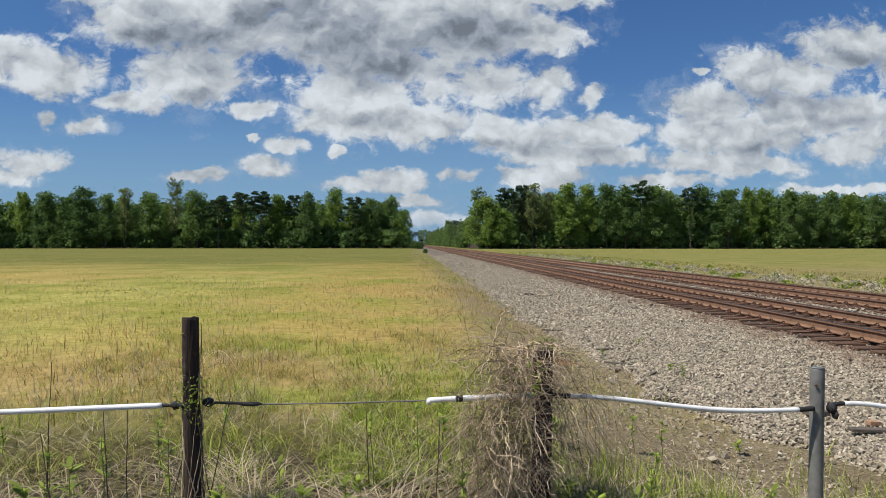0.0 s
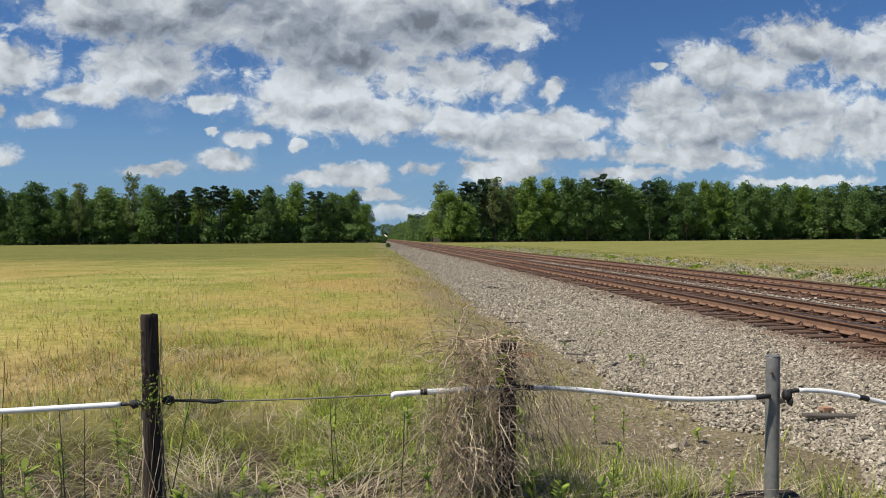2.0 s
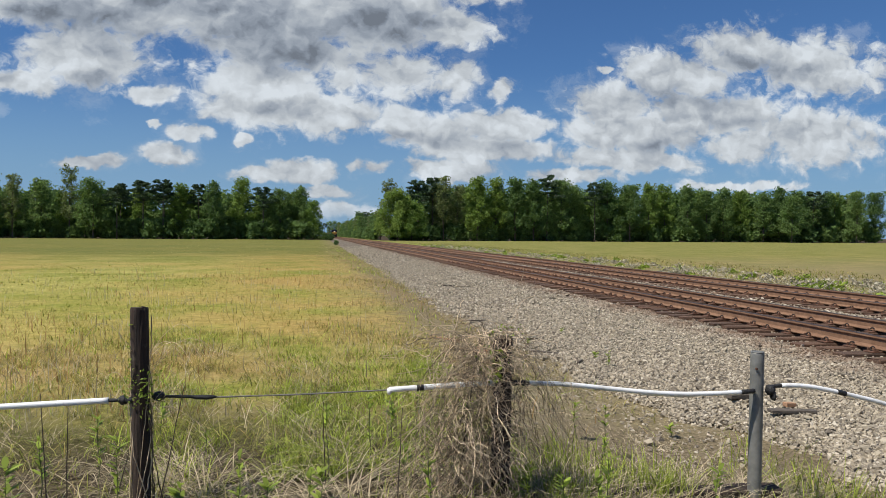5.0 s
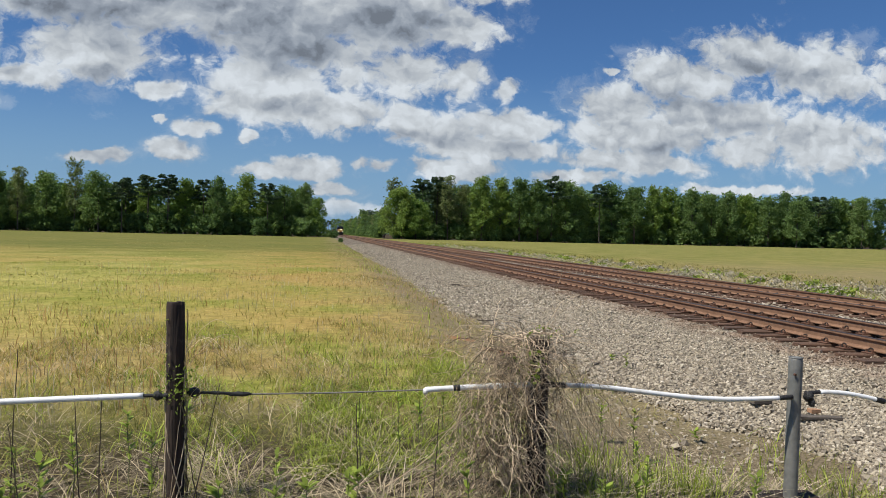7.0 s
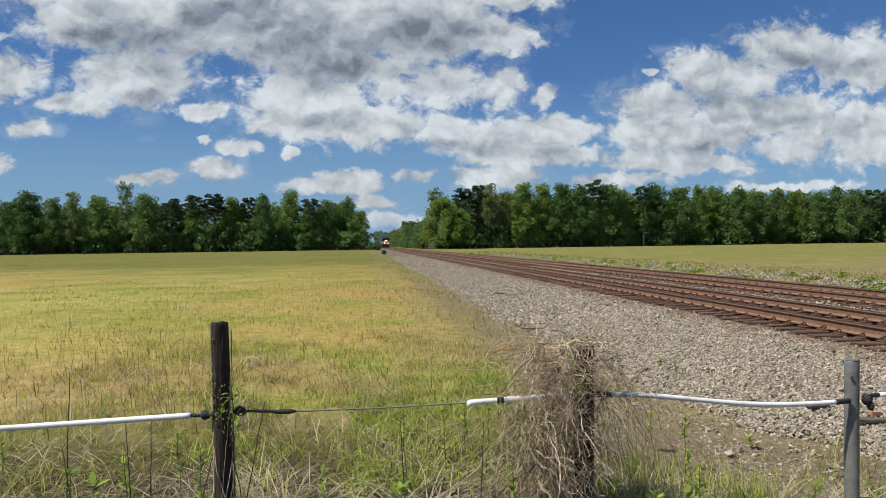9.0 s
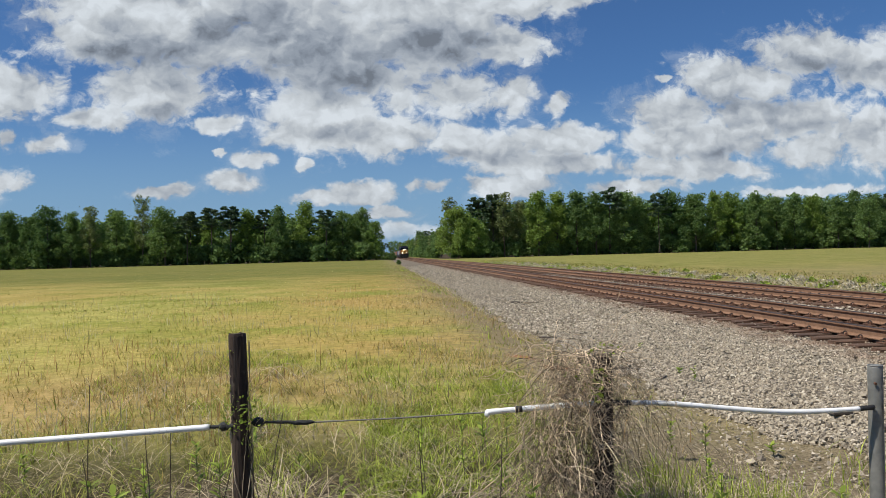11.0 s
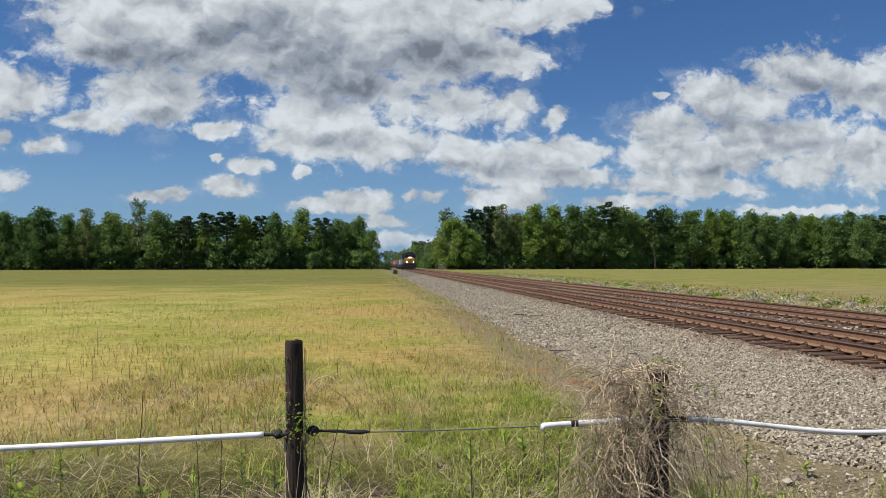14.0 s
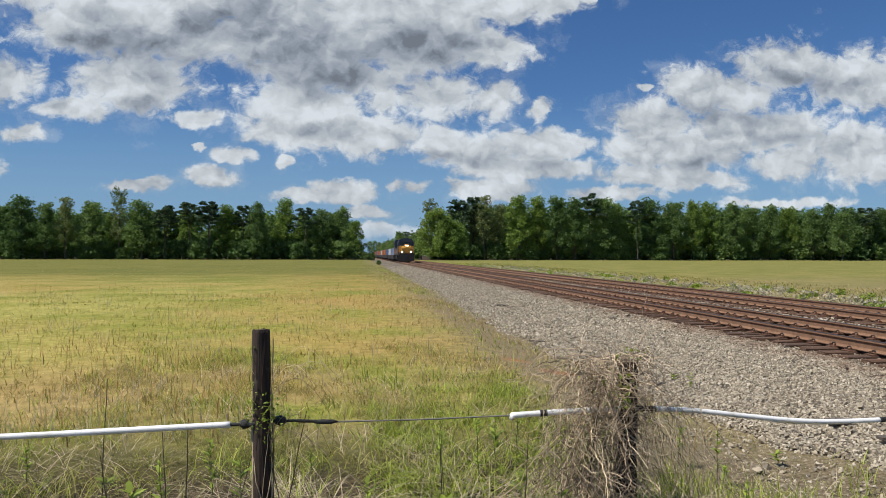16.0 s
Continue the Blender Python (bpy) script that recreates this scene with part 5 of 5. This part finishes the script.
sward("verge_straw", 9000, (0, 1), (8, 80), (0.05, 0.18), (0.008, 0.018), GRASS_FAR, 29, 3, (0.4, 1.8), -0.6, right=(0.6, 2.9), scale=0.7, label="dry grass creeping into the ballast's edge")
sward("verge_tufts", 8000, (0, 1), (7, 110), (0.06, 0.24), (0.010, 0.022), GREEN_BLADE, 30, 3, (0.3, 1.2), -1.3, right=(0.0, 2.75), scale=0.5, label="green tufts along the edge of the ballast")


def bank_brush(name, mat, count, seed, size, label):
    """Low bushy clumps scattered along the far bank, thinning with distance."""
    r = np.random.default_rng(seed)
    y = 12 * (120 / 12) ** r.random(count)
    x = r.uniform(14.6, 19.5, count)
    per = 60
    rad = r.uniform(0.15, 0.45, count)
    d = r.normal(size=(count, per, 3))
    d /= np.linalg.norm(d, axis=2, keepdims=True)
    d *= (rad[:, None] * r.random((count, per)) ** 0.4)[..., None]
    d[..., 2] = np.abs(d[..., 2]) * 0.8
    c = (np.stack([x, y, lie(x, y)], -1)[:, None, :] + d).reshape(-1, 3)
    v, f = quads(c, size, r)
    return tagged(new(name, np_mesh(name, v, f, mat)), label, "weeds", kind="stuff")


bank_brush("bank_brush", WEED_LEAF, 90, 61, 0.075, "low dark green brush along the far bank")
bank_brush("dead_brush", PALE_STALK, 210, 62, 0.06, "grey dead brush along the far bank")


def vine_tangle():
    """Dead stems that hang over the middle post like a mop, with a few new shoots."""
    r = np.random.default_rng(21)
    n, k = 900, 12
    s = np.linspace(0, 1, k)
    # each stem wanders from the mop's crown, sags and tangles
    p = np.stack([r.normal(0.37, 0.12, n), r.normal(4.74, 0.07, n), 0.99 - 0.80 * r.random(n) ** 1.3], -1)
    way = r.normal(size=(n, 3)) * np.array([1.0, 0.7, 0.6])
    way[:, 0] -= 0.15
    way /= np.linalg.norm(way, axis=1, keepdims=True)
    step = r.uniform(0.02, 0.055, n)[:, None]
    path = [p]
    for i in range(k - 1):
        way = way + r.normal(0, 0.45, (n, 3)) + np.array([-0.02, 0, -0.12])
        way /= np.linalg.norm(way, axis=1, keepdims=True)
        p = p + way * step
        p[:, 2] = np.maximum(p[:, 2], -0.02)
        path.append(p)
    path = np.stack(path, 1)
    x, y, z = path[..., 0], path[..., 1], path[..., 2]
    t = new("dead_vine")
    v, f = tubes(np.stack([x, y, z], -1), r.uniform(0.0011, 0.0028, n)[:, None] * np.linspace(1, 0.6, k)[None], 3)
    tagged(part("stem_tangle", np_mesh("stem_tangle", v, f, VINE_DEAD), t), kind="stuff")
    # a skirt of stems that reach the ground
    m = 90
    sk = np.linspace(0, 1, k)[None]
    x = r.normal(0.20, 0.12, m)[:, None] + r.normal(-0.05, 0.12, m)[:, None] * sk + np.cumsum(r.normal(0, 0.040, (m, k)), 1)
    y = r.normal(4.72, 0.06, m)[:, None] + r.normal(-0.02, 0.08, m)[:, None] * sk + np.cumsum(r.normal(0, 0.008, (m, k)), 1)
    z = np.maximum(r.uniform(0.35, 0.75, m)[:, None] * (1 - sk) + np.cumsum(r.normal(0, 0.008, (m, k)), 1), -0.01)
    v, f = tubes(np.stack([x, y, z], -1), r.uniform(0.0012, 0.0028, m)[:, None] * np.ones((1, k)), 3)
    tagged(part("skirt_tangle", np_mesh("skirt_tangle", v, f, VINE_DEAD), t), kind="stuff")
    # long whips to the side
    m = 44
    a = r.uniform(-0.7, 0.9, m)
    ln = r.uniform(0.25, 0.75, m)
    sx = np.linspace(0, 1, k)[None]
    x = 0.52 + ln[:, None] * sx * np.cos(a)[:, None] * 0.8 + np.cumsum(r.normal(0, 0.03, (m, k)), 1)
    y = 4.72 + 0.35 * ln[:, None] * sx * np.sin(a)[:, None]
    z = r.uniform(0.55, 0.98, m)[:, None] + 0.10 * np.sin(np.pi * sx) - r.uniform(0.3, 1.0, m)[:, None] * sx ** 1.8 + np.cumsum(r.normal(0, 0.014, (m, k)), 1)
    v, f = tubes(np.stack([x, y, np.maximum(z, 0)], -1), np.full((m, k), 0.0013), 3)
    tagged(part("whip_tangle", np_mesh("whip_tangle", v, f, VINE_DEAD), t), kind="stuff")
    c = np.column_stack([r.normal(0.43, 0.05, 70), r.normal(4.66, 0.05, 70), r.uniform(0.72, 0.93, 70)])
    c = np.concatenate([c, np.column_stack([r.normal(0.52, 0.05, 22), r.normal(4.72, 0.04, 22), r.uniform(0.98, 1.05, 22)])])
    v, f = quads(c, 0.016, r)
    tagged(part("new_leaves", np_mesh("new_leaves", v, f, WEED_LEAF), t), "small yellow-green leaves", kind="stuff")
    return tagged(t, "mop of dead grey-brown vines hanging over a fence post", "vine")


vine_tangle()


def post_vine():
    """Thin vines that climb the round post, with small leaves and loose runners."""
    r = np.random.default_rng(33)
    t = new("climbing_vine")
    k = 22
    paths = []
    for i in range(16):
        a = r.uniform(0, 6.28) + np.linspace(0, r.uniform(-5, 5), k)
        top = r.uniform(0.35, 1.12) if i > 3 else 1.12
        z = np.linspace(0.0, top, k) + r.normal(0, 0.008, k)
        rad = 0.050 + np.abs(r.normal(0, 0.006, k)) + 0.05 * np.clip(0.25 - z, 0, 1)
        paths.append(np.stack([-1.508 + rad * np.cos(a), 4.75 + rad * np.sin(a), z], -1))
    v, f = tubes(np.array(paths), r.uniform(0.0014, 0.0035, 16)[:, None] * np.ones((1, k)), 4)
    part("stem", np_mesh("stem", v, f, VINE_DEAD), t)
    run = []
    for i in range(14):
        sgn = 1 if r.random() < 0.8 else -1
        s = np.linspace(0, 1, k)
        l = r.uniform(0.12, 0.42)
        z0 = r.uniform(0.5, 0.95)
        run.append(np.stack([-1.508 + sgn * (0.045 + l * s), 4.72 + r.uniform(-0.1, 0.1) * s, z0 + r.uniform(0.02, 0.22) * np.sin(s * 2.6) - r.uniform(0, 0.2) * s ** 2 + np.cumsum(r.normal(0, 0.003, k))], -1))
    v, f = tubes(np.array(run), np.full((14, k), 0.0012), 3)
    part("runner_tangle", np_mesh("runner_tangle", v, f, VINE_DEAD), t)
    c = np.concatenate([np.column_stack([r.normal(-1.495, 0.055, 170), r.normal(4.70, 0.03, 170), r.normal(0.72, 0.07, 170)]),
                        np.column_stack([r.normal(-1.56, 0.012, 46), r.normal(4.73, 0.03, 46), r.uniform(0.75, 1.13, 46)])])
    v, f = quads(c, 0.011, r)
    tagged(part("leaves", np_mesh("leaves", v, f, WEED_LEAF), t), "small green leaves", kind="stuff")
    return tagged(t, "thin vine with small green leaves climbing a wooden post", "vine")


post_vine()


def weed(x, y, h, seed, leaf=0.055, label="upright green weed with narrow leaves in the grass"):
    """An upright stem with leaves that rise from it in turn."""
    r = np.random.default_rng(seed)
    t = new("weed")
    t.location = (x, y, float(lie(x, y)))
    k = 8
    stem = np.stack([np.cumsum(r.normal(0, 0.006, k)), np.cumsum(r.normal(0, 0.006, k)), np.linspace(-0.03, h, k)], -1)
    v, f = tubes(stem[None], np.linspace(0.004, 0.0015, k)[None], 5)
    part("stem", np_mesh("stem", v, f, WEED_STEM), t)
    n = int(16 + h * 22)
    z = h * (0.25 + 0.75 * r.random(n) ** 0.7)
    base = np.stack([np.interp(z, stem[:, 2], stem[:, 0]), np.interp(z, stem[:, 2], stem[:, 1]), z], -1)
    sz = leaf * r.uniform(0.6, 1.5, n)
    a = r.uniform(0, 6.28, n)
    s = np.array([0, 0.35, 0.75, 1.0])[None]
    out, up = sz[:, None] * s * 0.85, sz[:, None] * (0.75 * s - 0.35 * s ** 2)
    c = base[:, None, :] + np.stack([out * np.cos(a)[:, None], out * np.sin(a)[:, None], up], -1)
    w = sz[:, None, None] * np.array([0.05, 0.17, 0.13, 0.01])[None, :, None]
    side = np.stack([-np.sin(a), np.cos(a), np.zeros(n)], -1)[:, None, :]
    v = np.stack([c - side * w, c + side * w], 2).reshape(-1, 3)
    i, j = np.meshgrid(np.arange(n), np.arange(3), indexing="ij")
    b = (i * 4 + j) * 2
    tagged(part("leaves", np_mesh("leaves", v, np.stack([b, b + 1, b + 3, b + 2], -1).reshape(-1, 4), WEED_LEAF, True), t), kind="stuff")
    return tagged(t, label, "weed", "weeds along the fence")


for i, (wx, wy, wh) in enumerate([(-2.05, 4.9, 0.50), (-2.30, 4.75, 0.42), (-1.88, 5.3, 0.45), (-0.50, 5.1, 0.60), (-0.98, 4.4, 0.40), (-0.60, 4.3, 0.36), (0.02, 4.35, 0.42),
                                  (-2.75, 4.6, 0.45), (-1.62, 4.62, 0.50), (-0.22, 5.6, 0.45), (0.20, 6.3, 0.40), (-1.2, 4.2, 0.35), (1.05, 4.45, 0.40), (1.75, 4.5, 0.34), (-3.1, 5.0, 0.5)]):
    weed(wx, wy, wh, 40 + i)
for i, (wx, wy, wh) in enumerate([(3.27, 9.93, 0.26), (3.33, 10.6, 0.13), (3.72, 13.2, 0.14), (2.55, 6.7, 0.10), (2.75, 12.0, 0.12)]):
    weed(wx, wy, wh, 70 + i, 0.06, "low bright green weed at the edge of the ballast")
rw = random.Random(5)
for i in range(22):
    wx = rw.uniform(-3.2, 1.9)
    weed(wx, rw.uniform(4.0, 4.7) if i % 2 else rw.uniform(4.9, 6.4), rw.uniform(0.22, 0.42), 120 + i, rw.uniform(0.045, 0.075), "leafy green weed among dead grass by the fence")


def stalk(x, y, h, lean, seed):
    r = np.random.default_rng(seed)
    k = 9
    s = np.linspace(0, 1, k)
    p = np.stack([x + lean * h * s + np.cumsum(r.normal(0, 0.003, k)), y + np.cumsum(r.normal(0, 0.003, k)), float(lie(x, y)) - 0.02 + h * s], -1)
    v, f = tubes(p[None], np.linspace(0.0042, 0.002, k)[None], 5)
    return tagged(new("dry_stalk", np_mesh("dry_stalk", v, f, DARK_STEM)), "thin dry dark weed stalk standing in the grass", "weed stalk", "dry stalks")


for i, (sx, sy, sh, sl) in enumerate([(-2.36, 4.8, 0.95, 0.02), (-2.02, 4.85, 0.72, -0.05), (-1.93, 4.9, 0.70, 0.03), (-1.43, 4.66, 0.75, 0.20), (-1.72, 5.0, 0.62, 0.25), (0.22, 4.7, 0.92, 0.12),
                                      (-2.2, 4.6, 0.6, -0.15), (-0.52, 5.0, 0.55, 0.0), (-0.12, 4.6, 0.6, 0.03), (-1.36, 4.68, 0.45, -0.2)]):
    stalk(sx, sy, sh, sl, 90 + i)

# ---------- loose things on the stones ----------
BRICK = plain("old brick", (0.38, 0.22, 0.125), 0.9, 0, 0.3, 20, 0.4)
DRIFT = plain("grey scrap wood", (0.11, 0.09, 0.07), 0.9, 0, 0.4, 12, 0.5)
PALE_WOOD = plain("pale splintered wood", (0.42, 0.33, 0.22), 0.9, 0, 0.3, 12, 0.5)


def lying(name, size, x, y, turn, mat, label, category, lift=0.0, rough=0.006, seed=1):
    """A broken block that lies on the stones."""
    bm = box(size, (0, 0, size[2] / 2), min(size) * 0.12)
    for v in bm.verts:
        v.co += rough * Vector((noise.noise(v.co * 31 + Vector((seed, 0, 0))), noise.noise(v.co * 29), noise.noise(v.co * 37)))
    ob = new(name, bm_mesh(name, bm, mat))
    ob.matrix_basis = pose(x, y, float(max(bed_height(x, y), lie(x, y))) + 0.015 + lift, 0, 2, turn)
    return tagged(ob, label, category)


lying("brick", (0.11, 0.07, 0.042), 4.07, 7.22, 6, BRICK, "orange-brown broken brick lying on the ballast", "brick", 0.02)
lying("scrap_plank", (0.48, 0.09, 0.03), 3.96, 7.0, -3, DRIFT, "dark weathered plank scrap lying on the ballast", "wood scrap", 0.02)
lying("scrap_plank", (0.22, 0.14, 0.05), 3.80, 7.72, 5, DRIFT, "dark weathered plank scrap lying on the ballast", "wood scrap", 0.02)
for i, (sx, sy, sl, st) in enumerate([(2.95, 12.6, 0.32, 10), (2.78, 11.2, 0.42, -26), (3.0, 10.3, 0.25, 58), (2.62, 15.4, 0.45, 0)]):
    lying("driftwood", (sl, 0.035, 0.022), sx, sy, st, DRIFT, "grey broken stick at the edge of the ballast", "stick", 0.01, 0.012, i)
lying("splinter", (0.45, 0.09, 0.05), 4.02, 24.4, 25, PALE_WOOD, "pale splintered wood on the ballast", "wood scrap", 0.02)
lying("splinter", (0.30, 0.10, 0.05), 3.70, 25.2, -10, DRIFT, "dark wood scrap on the ballast", "wood scrap", 0.02)

# ---------- the stones ----------


def stones(name, n, xr, yr, size, seed, label):
    """Crushed stones that lie in the bed's top layer; each an uneven block."""
    r = np.random.default_rng(seed)
    y = yr[0] + (yr[1] - yr[0]) * r.random(n) ** 1.4
    lo = toe(y) if xr[0] is None else np.full(n, xr[0])
    x = lo + (xr[1] - lo) * r.random(n)
    if xr[0] is None:
        x = x - 0.35 * np.maximum(0, r.normal(0, 0.5, n)) * (r.random(n) < 0.12)
    z = np.maximum(bed_height(x, y), lie(x, y) - 0.005)
    c = np.stack([x, y, z], -1)
    a = np.arange(3) * 2.0944
    tip = np.array([(math.cos(t), math.sin(t), -1.0) for t in a] + [(math.cos(t + 1.0472), math.sin(t + 1.0472), 1.0) for t in a])
    s = size * r.lognormal(0, 0.24, n)
    shape = np.array([0.72, 0.60, 0.34]) * r.uniform(0.7, 1.25, (n, 1, 3)) * s[:, None, None]
    v = tip[None] * shape + r.normal(0, 0.13, (n, 6, 3)) * s[:, None, None]
    turn, tilt, way = r.uniform(0, np.pi, n), r.normal(0, 0.42, n), r.uniform(0, 2 * np.pi, n)
    q = np.stack([np.cos(turn) * np.cos(tilt), np.cos(way) * np.sin(tilt), np.sin(way) * np.sin(tilt), np.sin(turn) * np.cos(tilt)], -1)
    w, i, j, k = q.T
    m = np.stack([1 - 2 * (j * j + k * k), 2 * (i * j - k * w), 2 * (i * k + j * w), 2 * (i * j + k * w), 1 - 2 * (i * i + k * k), 2 * (j * k - i * w),
                  2 * (i * k - j * w), 2 * (j * k + i * w), 1 - 2 * (i * i + j * j)], -1).reshape(n, 3, 3)
    v = np.einsum("nij,nkj->nki", m, v) + c[:, None, :] + np.array([0, 0, 1.0]) * (s * r.uniform(-0.3, 0.8, n))[:, None, None]
    tri = np.array([(3, 4, 5), (0, 2, 1), (0, 1, 3), (1, 4, 3), (1, 2, 4), (2, 5, 4), (2, 0, 5), (0, 3, 5)])
    f = (np.arange(n) * 6)[:, None, None] + tri[None]
    return tagged(new(name, np_mesh(name, v.reshape(-1, 3), f.reshape(-1, 3), STONE)), label, "ballast", kind="stuff")


stones("ballast_stones", 100000, (None, 6.3), (4.4, 17.5), 0.024, 51, "angular grey and tan crushed stones")
stones("ballast_stones", 38000, (None, 6.3), (16.5, 46.0), 0.035, 52, "angular grey and tan crushed stones")
stones("ballast_stones", 12000, (None, 6.3), (45.0, 110.0), 0.052, 56, "angular grey and tan crushed stones")
stones("ballast_stones", 16000, (8.9, 10.7), (9.0, 50.0), 0.036, 53, "angular grey crushed stones between two tracks")
stones("ballast_stones", 8000, (6.2, 9.1), (8.0, 30.0), 0.024, 54, "rust-stained crushed stones between the ties")
stones("scattered_pebbles", 4000, (0.9, 3.2), (4.6, 14.0), 0.012, 55, "small pale pebbles on dry dirt")
stones("scattered_stones", 2600, (2.1, 3.0), (5.2, 40.0), 0.026, 57, "loose grey stones on the dirt beside the ballast")

# ---------- the bird ----------
FEATHER = plain("black feathers", (0.015, 0.014, 0.013), 0.7, 0, 0.2, 10, 0)


def soaring_bird():
    e = new("bird")
    bm = bmesh.new()
    bmesh.ops.create_icosphere(bm, subdivisions=2, radius=0.5, matrix=Matrix.Diagonal((0.26, 0.75, 0.24, 1)))
    part("body", bm_mesh("body", bm, FEATHER, True), e)
    bm = bmesh.new()
    bmesh.ops.create_icosphere(bm, subdivisions=2, radius=0.06, matrix=Matrix.Translation((0, 0.42, 0.03)))
    part("head", bm_mesh("head", bm, FEATHER, True), e)
    for s in (-1, 1):
        top = [(0.08, 0.16, 0.02), (0.45, 0.24, 0.12), (0.85, 0.10, 0.20), (0.95, -0.02, 0.22), (0.80, -0.14, 0.19), (0.42, -0.18, 0.11), (0.08, -0.22, 0.01)]
        bm = bmesh.new()
        a = [bm.verts.new((s * x, y, z + 0.012)) for x, y, z in top]
        b = [bm.verts.new((s * x, y, z - 0.012)) for x, y, z in top]
        bm.faces.new(a)
        bm.faces.new(b[::-1])
        for i in range(7):
            bm.faces.new((a[i], b[i], b[(i + 1) % 7], a[(i + 1) % 7]))
        bmesh.ops.recalc_face_normals(bm, faces=bm.faces)
        part("wing", bm_mesh("wing", bm, FEATHER), e)
    part("tail", bm_mesh("tail", box((0.22, 0.32, 0.02), (0, -0.48, 0.0), 0.005), FEATHER), e)
    return tagged(e, "black soaring bird with raised wings", "bird")


bird = soaring_bird()
BIRD_PATH = [(0.0, -190.0, 30.0, 15, -60), (8.0, -118.0, 24.0, 25, -80), (12.2, -76.6, 21.2, 60, -80), (12.7, -73.5, 21.5, 65, -40), (13.0, -72.8, 20.8, 70, 10), (13.5, -75.6, 19.6, 60, 70), (14.2, -84.0, 19.0, 40, 90), (16.0, -110.0, 22.0, 20, 90)]


motions()
